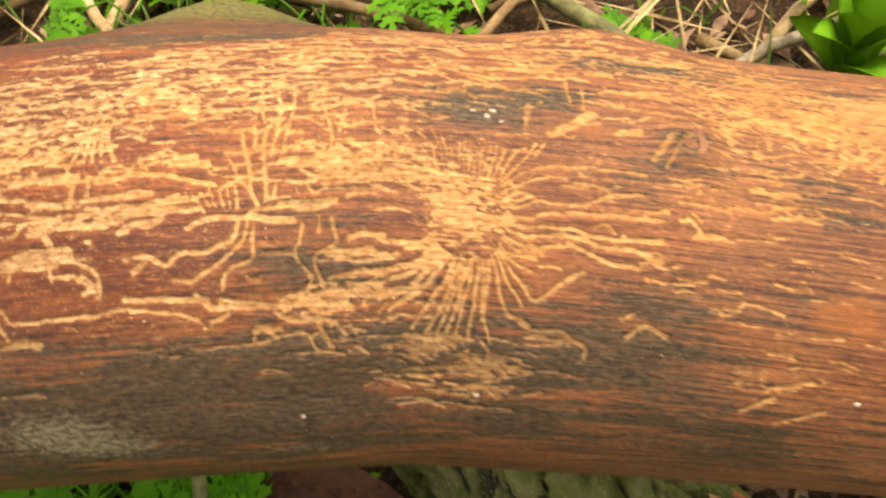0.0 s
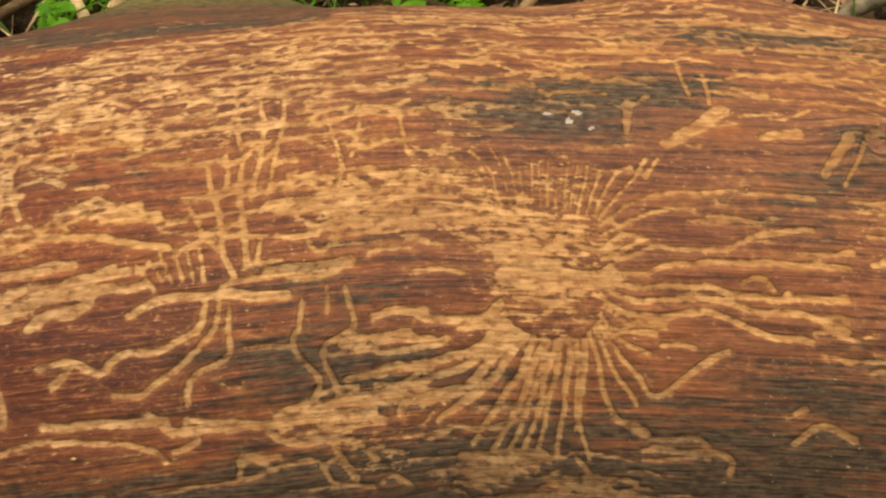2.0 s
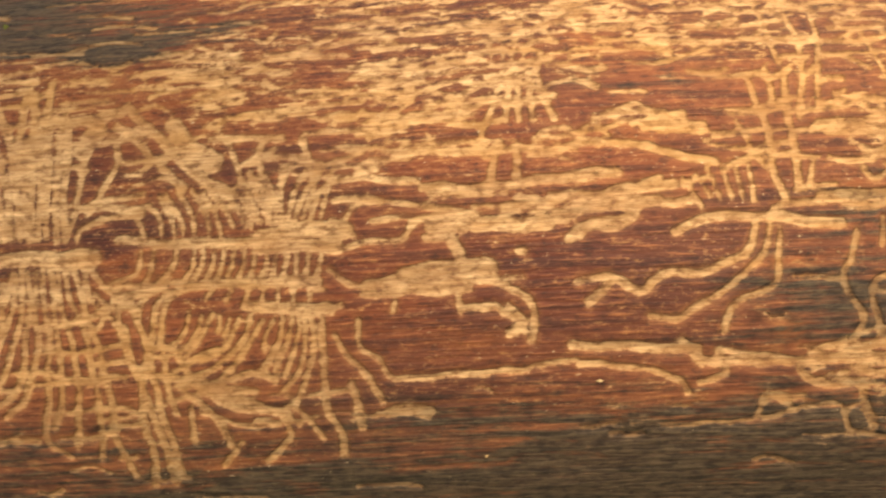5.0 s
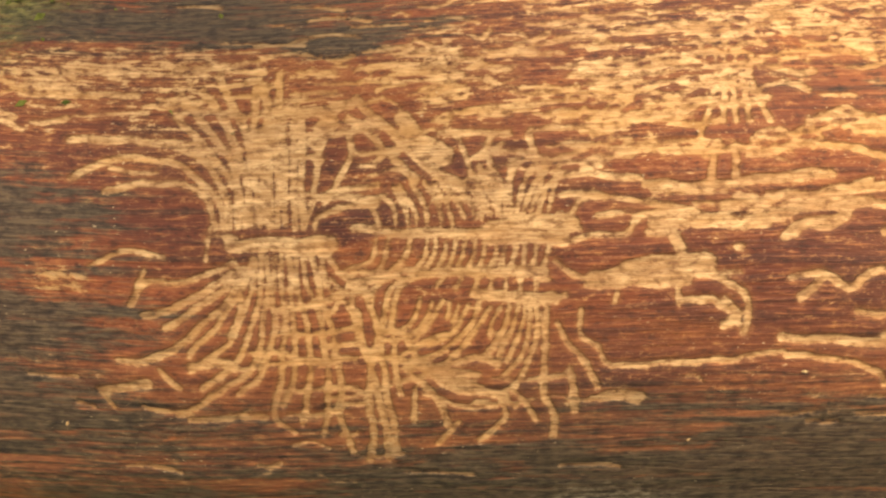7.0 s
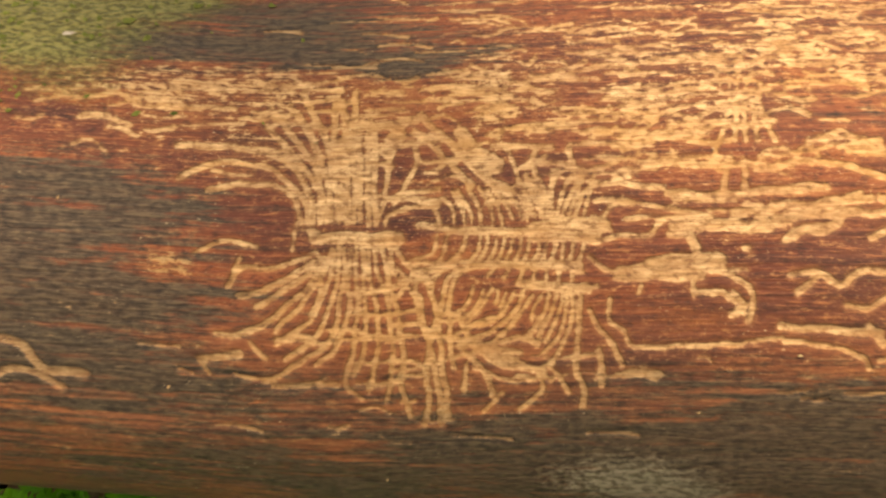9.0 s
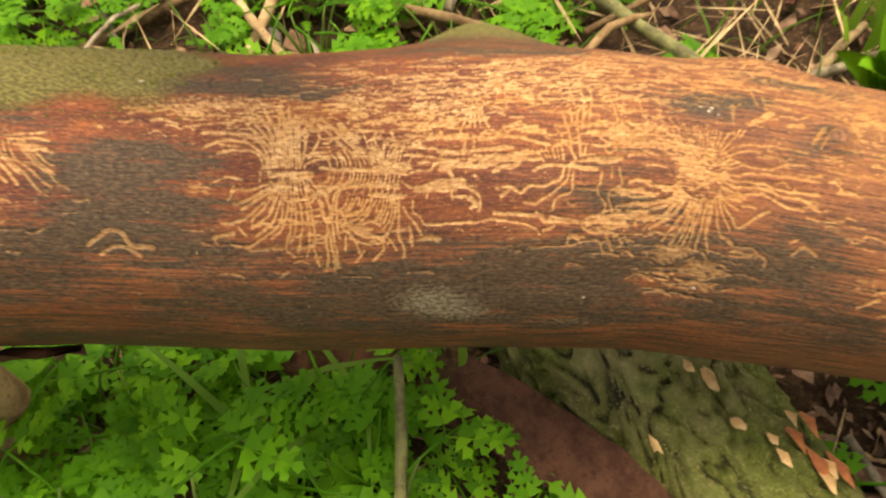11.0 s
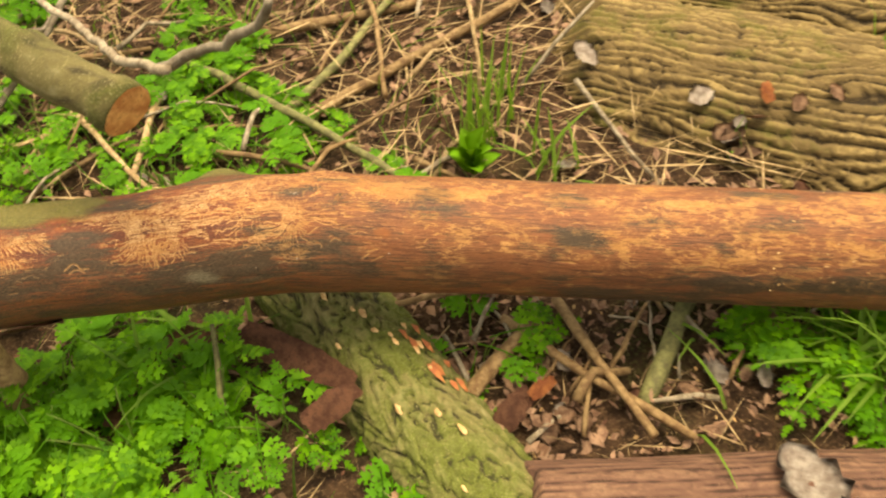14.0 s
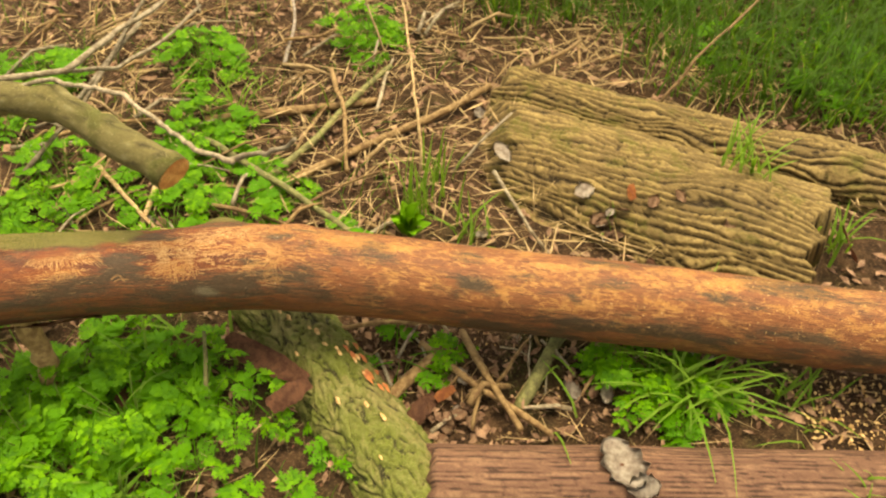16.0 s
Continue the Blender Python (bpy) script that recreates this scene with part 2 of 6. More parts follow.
def leaf_material(name, colour_a, colour_b, colour_c):
    g = Graph(name, 0.6, 0.16)
    p = g.place()
    vein = g.noise(p, 90, 3)
    colour = g.mix(g.island(), colour_a, colour_b)
    colour = g.mix(g.step(g.math("ADD", g.math("MULTIPLY", g.random(), 0.6), g.math("MULTIPLY", vein, 0.5)), 0.3, 0.9), colour, colour_c)
    g.bump(vein, 0.3, 0.001)
    m = g.done(colour)
    thin = g.n.new("ShaderNodeBsdfTranslucent")
    bright = g.mix(0.5, colour, (0.30, 0.55, 0.03))
    g.l.new(bright, thin.inputs[0])
    both = g.n.new("ShaderNodeMixShader")
    both.inputs[0].default_value = 0.35
    g.l.new(g.p.outputs[0], both.inputs[1])
    g.l.new(thin.outputs[0], both.inputs[2])
    g.l.new(both.outputs[0], g.n["Material Output"].inputs[0])
    return m


def soil_material():
    g = Graph("woodland_soil", 0.95, 0.15)
    p = g.world_place()
    a, b, c = g.noise(p, 3), g.noise(p, 38, 6, 0.65), g.noise(p, 190, 5, 0.7)
    colour = g.mix(g.step(b, 0.35, 0.65), (0.032, 0.018, 0.010), (0.095, 0.053, 0.027))
    colour = g.mix(g.step(c, 0.5, 0.68), colour, (0.19, 0.112, 0.054))
    colour = g.mix(g.math("MULTIPLY", g.step(a, 0.52, 0.7), g.step(c, 0.4, 0.6, 0.0, 0.6)), colour, (0.05, 0.075, 0.015))
    g.bump(g.math("ADD", b, c), 1.0, 0.012)
    return g.done(colour)


LOG_MAT = bare_log_material()
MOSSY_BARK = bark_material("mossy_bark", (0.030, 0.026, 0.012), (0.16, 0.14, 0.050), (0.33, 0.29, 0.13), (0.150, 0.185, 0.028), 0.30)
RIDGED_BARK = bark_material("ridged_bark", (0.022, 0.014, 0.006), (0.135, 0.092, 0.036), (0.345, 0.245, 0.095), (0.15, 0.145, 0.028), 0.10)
BROWN_WOOD = bark_material("rotten_brown_wood", (0.050, 0.027, 0.018), (0.135, 0.070, 0.044), (0.25, 0.145, 0.085), (0.12, 0.095, 0.05), -0.3)
BRANCH_BARK = bark_material("smooth_branch_bark", (0.050, 0.040, 0.016), (0.150, 0.125, 0.045), (0.40, 0.36, 0.18), (0.13, 0.14, 0.028), 0.12)
CUT_WOOD = wood_material("sawn_end_wood", (0.68, 0.37, 0.13), (0.44, 0.18, 0.055), 0.8)
STICK_MAT = wood_material("dead_stick", (0.30, 0.195, 0.085), (0.15, 0.085, 0.035))
GREEN_STICK = wood_material("mossy_stick", (0.22, 0.215, 0.075), (0.11, 0.10, 0.04))
GREY_TWIG = wood_material("grey_twig", (0.36, 0.30, 0.20), (0.16, 0.12, 0.07))
STRAW_MAT = wood_material("dry_straw", (0.46, 0.335, 0.165), (0.26, 0.165, 0.075))
DRY_LEAF = wood_material("dry_leaf", (0.34, 0.205, 0.12), (0.155, 0.080, 0.045))
GREY_LEAF = wood_material("bleached_leaf", (0.50, 0.43, 0.34), (0.26, 0.20, 0.15))
RED_BARK = wood_material("bark_flake", (0.225, 0.10, 0.052), (0.115, 0.047, 0.025))
ORANGE_BARK = wood_material("fresh_inner_bark", (0.46, 0.17, 0.055), (0.27, 0.085, 0.032))
CHIP_MAT = wood_material("pale_wood_chip", (0.62, 0.42, 0.19), (0.42, 0.24, 0.09))
MOSS_CRUMB = wood_material("moss_crumb", (0.15, 0.155, 0.026), (0.06, 0.07, 0.009))
HERB = leaf_material("herb_leaf", (0.032, 0.135, 0.004), (0.16, 0.38, 0.010), (0.072, 0.235, 0.006))
YOUNG_LEAF = leaf_material("young_leaf", (0.15, 0.36, 0.015), (0.24, 0.46, 0.03), (0.18, 0.40, 0.02))
GRASS = leaf_material("grass_blade", (0.07, 0.17, 0.016), (0.19, 0.30, 0.04), (0.12, 0.24, 0.025))
# the same grass with the shade among its blades put into darker colours
SHADED_GRASS = leaf_material("shaded_grass_blade", (0.016, 0.050, 0.004), (0.085, 0.155, 0.014), (0.034, 0.085, 0.007))
STEM = leaf_material("green_stem", (0.14, 0.24, 0.04), (0.20, 0.28, 0.06), (0.16, 0.22, 0.05))
SOIL = soil_material()


# ---- the ground ----
def ground_height(x, y):
    x, y = np.asarray(x, float), np.asarray(y, float)
    lumps = 0.018 * (lattice_noise(x * 6 + 9, y * 6 + 4, 3) - 0.5) + 0.012 * (lattice_noise(x * 19, y * 19, 4) - 0.5)
    return lumps + 0.03 * np.clip(np.hypot(x - 0.3, y - 0.2) - 1.6, 0, 3) - 0.004


def build_ground():
    t = np.linspace(-1, 1, 281)
    axis = np.sinh(t * 5.2) / np.sinh(5.2) * 40
    gx, gy = np.meshgrid(axis + 0.3, axis + 0.2, indexing="ij")
    co = np.stack([gx, gy, ground_height(gx, gy)], -1).reshape(-1, 3)
    ob = new("ground", bulk_mesh("ground", co, grid_faces(281, 281), SOIL))
    return tagged(ob, "dark woodland soil under scattered dead plant matter", "ground", kind="structure")


build_ground()

# ---- the stripped log ----
AXIS_X = (-1.0, -0.7, -0.45, -0.3, -0.2, -0.1, -0.03, 0.04, 0.12, 0.22, 0.4, 0.7, 1.0, 1.7)
AXIS_Y = (0.01, 0.02, 0.046, 0.042, 0.035, 0.038, 0.040, 0.033, 0.020, 0.0, -0.0475, -0.13, -0.235, -0.48)
AXIS_Z = (0.31, 0.30, 0.285, 0.273, 0.262, 0.249, 0.236, 0.220, 0.2025, 0.189, 0.169, 0.147, 0.140, 0.13)
AXIS_R = (0.082, 0.080, 0.076, 0.0725, 0.073, 0.0766, 0.079, 0.080, 0.080, 0.080, 0.080, 0.081, 0.081, 0.081)


def eased(values):
    xs = np.linspace(-1.0, 1.7, 2701)
    v = np.interp(xs, AXIS_X, values)
    k = np.hanning(43)[1:-1]
    n = len(k) // 2
    ends = np.concatenate([v[0] + (v[1] - v[0]) * np.arange(-n, 0), v, v[-1] + (v[-1] - v[-2]) * np.arange(1, n + 1)])
    return xs, np.convolve(ends, k / k.sum(), "valid")


class Surface:
    """The log's skin as a grid: s along it and v round it in millimetres (v is 0 on top and grows towards the viewer's side)."""

    def __init__(self):
        fine, coarse = 0.75, 3.0
        self.s = np.concatenate([np.arange(-1000, -400, coarse), np.arange(-400, 150, 0.5), np.arange(150, 1700.1, coarse)])
        lo, hi = -75 * math.pi, 75 * math.pi
        self.v = np.concatenate([np.arange(lo, -52, coarse), np.arange(-52, 120, fine), np.arange(120, hi - 1, coarse)])
        self.S, self.V = np.meshgrid(self.s, self.v, indexing="ij")
        self.gap = np.full(self.S.shape, -2.0)
        self.owner = np.zeros(self.S.shape, np.int16)

    def stroke(self, points, w0, w1, owner=0):
        """Cuts a tunnel along points, w0 to w1 millimetres in half-width."""
        p = np.asarray(points, float)
        for n in range(len(p) - 1):
            a, b = p[n], p[n + 1]
            wa, wb = (w0 + (w1 - w0) * k / (len(p) - 1) for k in (n, n + 1))
            m = max(wa, wb) + 2.0
            i0, i1 = np.searchsorted(self.s, (min(a[0], b[0]) - m, max(a[0], b[0]) + m))
            j0, j1 = np.searchsorted(self.v, (min(a[1], b[1]) - m, max(a[1], b[1]) + m))
            if i0 >= i1 or j0 >= j1:
                continue
            S, V = self.S[i0:i1, j0:j1], self.V[i0:i1, j0:j1]
            d = b - a
            f = np.clip(((S - a[0]) * d[0] + (V - a[1]) * d[1]) / max(d @ d, 1e-6), 0, 1)
            inside = wa + (wb - wa) * f - np.hypot(S - a[0] - d[0] * f, V - a[1] - d[1] * f)
            here = self.gap[i0:i1, j0:j1]
            better = inside > here
            here[better] = inside[better]
            self.owner[i0:i1, j0:j1][better & (inside > -0.3)] = owner

    def patch(self, s, v, rs, rv):
        return np.exp(-((self.S - s) / rs) ** 2 - ((self.V - v) / rv) ** 2)


skin = Surface()
rng = random.Random(5)


def wavy(points, step=1.4, wobble=0.35):
    """A smooth line through a few points, with a crawling wobble."""
    p = [Vector((*q, 0)) for q in points]
    p = [2 * p[0] - p[1]] + p + [2 * p[-1] - p[-2]]
    out = []
    phase, beat = rng.uniform(0, 6), rng.uniform(0.5, 0.9)
    for k in range(1, len(p) - 2):
        n = max(2, int((p[k + 1] - p[k]).length / step))
        for i in range(n + (k == len(p) - 3)):
            t = i / n
            q = 0.5 * (2 * p[k] + (p[k + 1] - p[k - 1]) * t + (2 * p[k - 1] - 5 * p[k] + 4 * p[k + 1] - p[k + 2]) * t * t + (3 * p[k] - p[k - 1] - 3 * p[k + 1] + p[k + 2]) * t ** 3)
            phase += beat
            out.append((q.x + wobble * math.sin(phase * 0.9), q.y + wobble * math.sin(phase * 1.3 + 1)))
    return out


tunnels = []


def trail(width, *points):
    """A single tunnel, a part of its own."""
    tunnels.append(len(tunnels) + 10)
    skin.stroke(wavy(points, 1.2, 0.2), width * 0.9, width * 1.15, tunnels[-1])


def ray(owner, width, *points):
    """One tunnel of a brood, which widens as its larva grew."""
    skin.stroke(wavy(points, 1.2, 0.18), width * 0.95, width * 1.25, owner)


def brood(start, end, count, first, last, reach, owner, side, width=0.55, ease=1.0, bend=1.0, ragged=0.25):
    """Larval tunnels that leave the mother gallery square to it and fan out from the heading first to last (degrees, 90 is up the log's side away from the viewer)."""
    for k in range(count):
        f = (k + rng.uniform(-0.15, 0.15)) / (count - 1)
        f = min(max(f, 0), 1)
        x, y = (a + (b - a) * f for a, b in zip(start, end))
        goal = first + (last - first) * f ** ease + rng.uniform(-2.5, 2.5)
        long = np.interp(f, np.linspace(0, 1, len(reach)), reach) * rng.uniform(1 - ragged, 1 + ragged * 0.6)
        at, heading, line = (x, y), 90.0 * side, [(x, y)]
        turn = (goal - heading + 180) % 360 - 180
        steps = max(4, int(long / 1.5))
        drift, beat = rng.uniform(6, 15) * rng.choice((-1, 1)), rng.uniform(0.35, 0.8)
        for i in range(steps):
            g = min(1, (i + 1) / steps * 2.2) ** bend
            a = radians(heading + turn * g + drift * math.sin(i * beat + k * 0.7) * min(1, i / 5) + rng.uniform(-4, 4))
            at = (at[0] + 1.5 * math.cos(a), at[1] - 1.5 * math.sin(a))
            line.append(at)
        skin.stroke(line, width * 0.55, width * rng.uniform(0.9, 1.3), owner)


skin.stroke(wavy([(-189, 34), (-181, 34.5), (-172.5, 34.7)]), 1.1, 1.5, 1)
skin.stroke(wavy([(-14, 33), (-5, 33.5), (5, 33)]), 1.6, 1.8, 3)
# first brood: a fan on both sides of a short mother gallery
ray(1, 0.55, (-191.2, 31.3), (-193.5, 25.5), (-198, 23.4), (-204.1, 23.5), (-210.1, 25))
ray(1, 0.6, (-190.2, 31.3), (-191, 26.6), (-195, 21.8), (-201.1, 19.1), (-210.3, 19.4), (-215.8, 22.9))
ray(1, 0.65, (-189.2, 31.3), (-189.5, 26.2), (-193, 19.7), (-198.2, 16.9), (-204.3, 15.5), (-216.7, 15.6))
ray(1, 0.6, (-187.7, 30.8), (-188, 25.2), (-192.1, 18.1), (-199, 10.6))
ray(1, 0.6, (-186.2, 30.9), (-187.5, 24.1), (-190, 17.6), (-198.3, 6.4))
ray(1, 0.65, (-185.2, 30.9), (-186, 24.2), (-189.1, 14.3), (-194.2, 5.8))
ray(1, 0.65, (-184.2, 30.9), (-184.5, 24.2), (-186.6, 14.4), (-191.8, 2.7))
ray(1, 0.6, (-183.2, 31), (-183.5, 23.2), (-185, 14.4), (-184.9, 5.5))
ray(1, 0.7, (-182.2, 31), (-182.4, 23.2), (-182.6, 11.1), (-183.8, 6.2))
ray(1, 0.6, (-181, 31), (-181, 22.2), (-181.1, 3.2))
ray(1, 0.55, (-179.7, 31.1), (-179.7, 22.3), (-180, 12.4))
ray(1, 0.55, (-178.5, 31.6), (-178.2, 22.3), (-178, 8.9))
ray(1, 0.6, (-177.1, 31.7), (-176.8, 22.4), (-177, 10.8))
ray(1, 0.55, (-176.8, 31.7), (-174.5, 24.6), (-173.9, 18.2), (-171.3, 11.6))
ray(1, 0.55, (-175.1, 31.7), (-174.2, 29.7), (-169.2, 28.3), (-164.2, 28))
ray(1, 0.5, (-173.1, 27.7), (-170, 22.6), (-168.4, 19), (-168.8, 15.7))
ray(1, 0.5, (-178.1, 26), (-172.1, 26.7), (-164.1, 27.2))
ray(1, 1.6, (-183.2, 21.1), (-182.8, 14.5))
ray(1, 1.5, (-173.9, 16.6), (-172.3, 13.3))
ray(1, 0.9, (-180.5, 11.2), (-173.9, 10.9), (-168.8, 10))
ray(1, 0.55, (-189, 36.9), (-191.6, 38.4), (-198.7, 40.5), (-204.2, 40.6), (-207.1, 44.3))
ray(1, 0.5, (-204.1, 38.5), (-205.2, 40.8))
ray(1, 0.6, (-188.6, 38), (-191.7, 40.5), (-199.1, 44.6), (-204.8, 46.3))
ray(1, 0.6, (-187.6, 38.5), (-190.8, 41.5), (-196.1, 45.1), (-201.5, 48.4))
ray(1, 0.6, (-187.1, 38.5), (-189.9, 42.6), (-194.3, 47.2), (-199.9, 51.6), (-205.4, 54.5), (-210.5, 54.8))
ray(1, 0.5, (-186, 36.5), (-187.8, 41.6), (-191.2, 45.7), (-194.6, 49.9), (-198.1, 53.2))
ray(1, 0.5, (-185.2, 36.5), (-186.3, 41.6), (-189.4, 47.8), (-191.9, 52.1), (-198.5, 56))
ray(1, 0.5, (-184.2, 36), (-185.4, 42.7), (-187.6, 50), (-190.2, 54.3), (-197.1, 60))
ray(1, 0.5, (-183.3, 36.1), (-183.8, 41.7), (-185.6, 50), (-188.4, 56.6), (-196.2, 61.2))
ray(1, 0.5, (-182.3, 36.1), (-183, 43.8), (-183.6, 50), (-186.4, 56.6), (-191.1, 61.2))
ray(1, 0.5, (-181, 36.1), (-181.5, 43.8), (-181.6, 50.1), (-183.7, 58.9), (-185.7, 66.2), (-183.1, 69.5))
ray(1, 0.5, (-179.8, 36.2), (-180, 43.8), (-179.9, 50.1), (-181.6, 59), (-183.8, 63.7))
ray(1, 0.5, (-178.7, 36.2), (-178.6, 43.9), (-177.6, 50.2), (-178.6, 59), (-181.3, 67.5))
ray(1, 0.5, (-177.5, 35.7), (-176.9, 41.8), (-175.4, 48.1), (-175.2, 55.7), (-176.1, 63.8), (-178, 70.2))
ray(1, 0.55, (-176, 36.3), (-175, 42.9), (-173.6, 50.3), (-173.3, 59.1), (-174.4, 66.4), (-173.2, 73.8))
ray(1, 0.5, (-174.5, 35.8), (-173.4, 41.9), (-170.3, 46.1), (-168.8, 52.5))
ray(1, 0.5, (-173.5, 35.3), (-171.7, 38.9), (-169.9, 41), (-162.9, 40.2))
ray(1, 0.6, (-169.3, 46.1), (-168.1, 55.8), (-167.1, 61.6), (-166.9, 69.1), (-166.9, 76.1))
ray(1, 0.6, (-167.1, 44.1), (-166.1, 50.4), (-167.2, 54.7), (-168.9, 61.5), (-169, 69), (-170.6, 76.8))
ray(1, 0.6, (-164.8, 46.3), (-165.6, 52.6), (-165.7, 59.3), (-165.4, 66.5), (-165.4, 74.6))
ray(1, 0.5, (-163.6, 50.5), (-163.6, 55.9), (-163.1, 61.6))
ray(1, 0.45, (-183.6, 50), (-176.6, 50), (-169.5, 49.3))
ray(1, 0.5, (-192.5, 56.5), (-182.2, 55), (-170, 54.7))
ray(1, 0.45, (-183.2, 45.8), (-178.2, 45.4), (-173.1, 44))
ray(1, 0.45, (-185, 61.3), (-177.7, 60.2), (-170.6, 60.3))
ray(1, 0.45, (-187.9, 52.7), (-182, 53.5), (-176.2, 55.7))
ray(1, 0.5, (-172.8, 40.4), (-171, 43), (-167.1, 43.1))
ray(1, 0.5, (-188.7, 40), (-188.7, 45.7), (-190.6, 49.9))
ray(1, 0.4, (-168.8, 39.5), (-173.3, 46.1))
ray(1, 0.45, (-175.8, 52.4), (-169.8, 51.9), (-166, 54.7))
# single tunnels
trail(0.5, (-213.1, 37.9), (-209.4, 36.1), (-205.3, 35), (-200.4, 36.4))
trail(0.9, (-215.3, 60.9), (-211.5, 60), (-206.7, 59.2))
trail(0.55, (-215.3, 60.9), (-213.4, 64.4))
trail(0.6, (-208.5, 63.5), (-206.2, 64.6), (-199.9, 64.3), (-194, 60))
trail(0.6, (-203.6, 56.1), (-201.2, 60.1))
trail(0.9, (-198.4, 55.4), (-192.2, 54.8))
trail(0.5, (-219.9, 63), (-217, 64.1))
trail(0.45, (-193.2, 32.3), (-188.3, 33.1))
trail(0.35, (-192.7, 31.3), (-193.4, 36.4))
trail(0.7, (-200.9, 66.9), (-195, 66.1), (-187.7, 65.9))
# second brood, whose tunnels cross the first
ray(2, 0.5, (-164.3, 31.5), (-165.7, 28.5), (-168.1, 26.8))
ray(2, 0.42, (-161.4, 31.6), (-161.7, 29.1), (-163.6, 26.5))
ray(2, 0.42, (-159.4, 31.7), (-159.7, 28.6), (-161.6, 25.5))
ray(2, 0.42, (-157.9, 31.7), (-158.2, 28.7), (-160.6, 25))
ray(2, 0.45, (-156.4, 31.8), (-156.3, 28.8), (-158.1, 25.1))
ray(2, 0.45, (-153.9, 31.9), (-154, 28.8), (-156.5, 24.7))
ray(2, 0.42, (-152, 31.9), (-152.8, 28.9), (-155, 24.7))
ray(2, 0.45, (-149.9, 31), (-151.2, 27.4), (-153.6, 24.8))
ray(2, 0.45, (-148.4, 31), (-149.2, 28), (-151.6, 25.3))
ray(2, 0.45, (-146.9, 31.1), (-147.7, 27.5), (-150.1, 24.9))
ray(2, 0.8, (-167.7, 8.8), (-161.7, 15.4), (-154.9, 22.6), (-150.1, 25.6))
ray(2, 0.65, (-168.8, 12.3), (-162.8, 18.6), (-158, 24.1))
ray(2, 0.8, (-159.6, 12.7), (-155.7, 17.8), (-152.1, 21))
ray(2, 1.6, (-159.6, 13.3), (-156.2, 17.8), (-153.3, 20.1))
ray(2, 0.4, (-153.5, 13.5), (-149.7, 18.1), (-148.5, 24.4))
ray(2, 0.5, (-145.4, 30.6), (-146.7, 27.5), (-148.5, 23.9))
ray(2, 0.5, (-144.4, 30.6), (-145.2, 27.1), (-147.1, 22.4))
ray(2, 0.5, (-143.6, 30.7), (-144.2, 26.6), (-146, 23.5))
ray(2, 0.5, (-142.9, 30.2), (-143.6, 25.1), (-145.3, 20.4), (-144.8, 16.6))
ray(2, 0.5, (-142.2, 30.2), (-142.2, 26.7), (-141.4, 22.8))
ray(2, 0.5, (-141.2, 30.2), (-139.7, 25.7), (-137.7, 21.7), (-138.2, 16.9))
ray(2, 0.5, (-139.9, 30.3), (-138.8, 27.3), (-136.2, 22.8))
ray(2, 0.5, (-139, 30.3), (-137.2, 26.8), (-134.9, 22), (-128.7, 19.9))
ray(2, 0.5, (-137.5, 30.3), (-135.7, 25.9), (-133.1, 24.4), (-128.1, 24.4), (-120.2, 25.6))
ray(2, 0.4, (-136, 30.4), (-135.1, 27.9), (-134.4, 25.4))
ray(2, 0.5, (-174.1, 26.6), (-169, 25.3), (-164, 24.9))
ray(2, 0.4, (-165, 34.1), (-166.2, 37.5), (-170.8, 39.5))
ray(2, 0.45, (-163, 34.1), (-163.5, 37.1), (-165.4, 40.1), (-169, 43.1))
ray(2, 0.45, (-159.5, 34.2), (-160.2, 37.2), (-162.8, 39.2))
ray(2, 0.4, (-156.4, 34.3), (-156.9, 36.8), (-158.8, 39.3))
ray(2, 0.4, (-154.8, 34.3), (-155.3, 36.8), (-157.1, 39.3))
ray(2, 0.4, (-153.1, 34.4), (-153.6, 36.9), (-155.3, 39.6))
ray(2, 0.4, (-151.6, 34.4), (-152.1, 36.9), (-153.6, 39.6))
ray(2, 0.4, (-150, 34.5), (-150.5, 37), (-152, 39.6))
ray(2, 0.4, (-148.4, 34.7), (-148.8, 37.3), (-150.4, 39.9))
ray(2, 0.4, (-146.7, 34.8), (-147.2, 37.4), (-148.5, 39.9))
ray(2, 0.4, (-145, 34.9), (-145.3, 37.4), (-146.5, 40))
ray(2, 0.4, (-143.4, 35), (-143.8, 37.4), (-144.7, 40))
ray(2, 0.4, (-141.7, 35), (-142.1, 37.5), (-142.9, 40.1))
ray(2, 0.4, (-140, 35.1), (-140.3, 37.5), (-140.9, 40.1))
ray(2, 0.4, (-138.2, 35.1), (-138.5, 37.6), (-139, 39.8))
ray(2, 0.4, (-136.4, 35.2), (-136.7, 37.3), (-137.5, 39.8))
ray(2, 0.45, (-158.9, 40.3), (-163, 42.2), (-164.3, 46.3))
ray(2, 0.45, (-160.9, 39.7), (-165.5, 42.1), (-166.7, 45.7))
ray(2, 0.45, (-162.8, 39.7), (-169, 42), (-170.3, 46.1))
ray(2, 0.45, (-155.9, 40), (-160, 41.2), (-162.7, 44.2), (-163.5, 49.4))
ray(2, 0.5, (-169.8, 40), (-162.8, 39.4), (-156.9, 39.8))
ray(2, 0.4, (-154, 40.4), (-155.6, 42.4))
ray(2, 0.4, (-151, 40.7), (-152.3, 43))
ray(2, 0.35, (-148.5, 40.7), (-149.2, 43))
ray(2, 0.35, (-146, 40.8), (-146.5, 43.1))
ray(2, 0.35, (-143.6, 40.9), (-143.9, 43.2))
ray(2, 0.35, (-141.1, 40.9), (-141.4, 43.2))
ray(2, 0.35, (-138.6, 40.8), (-138.7, 43.3))
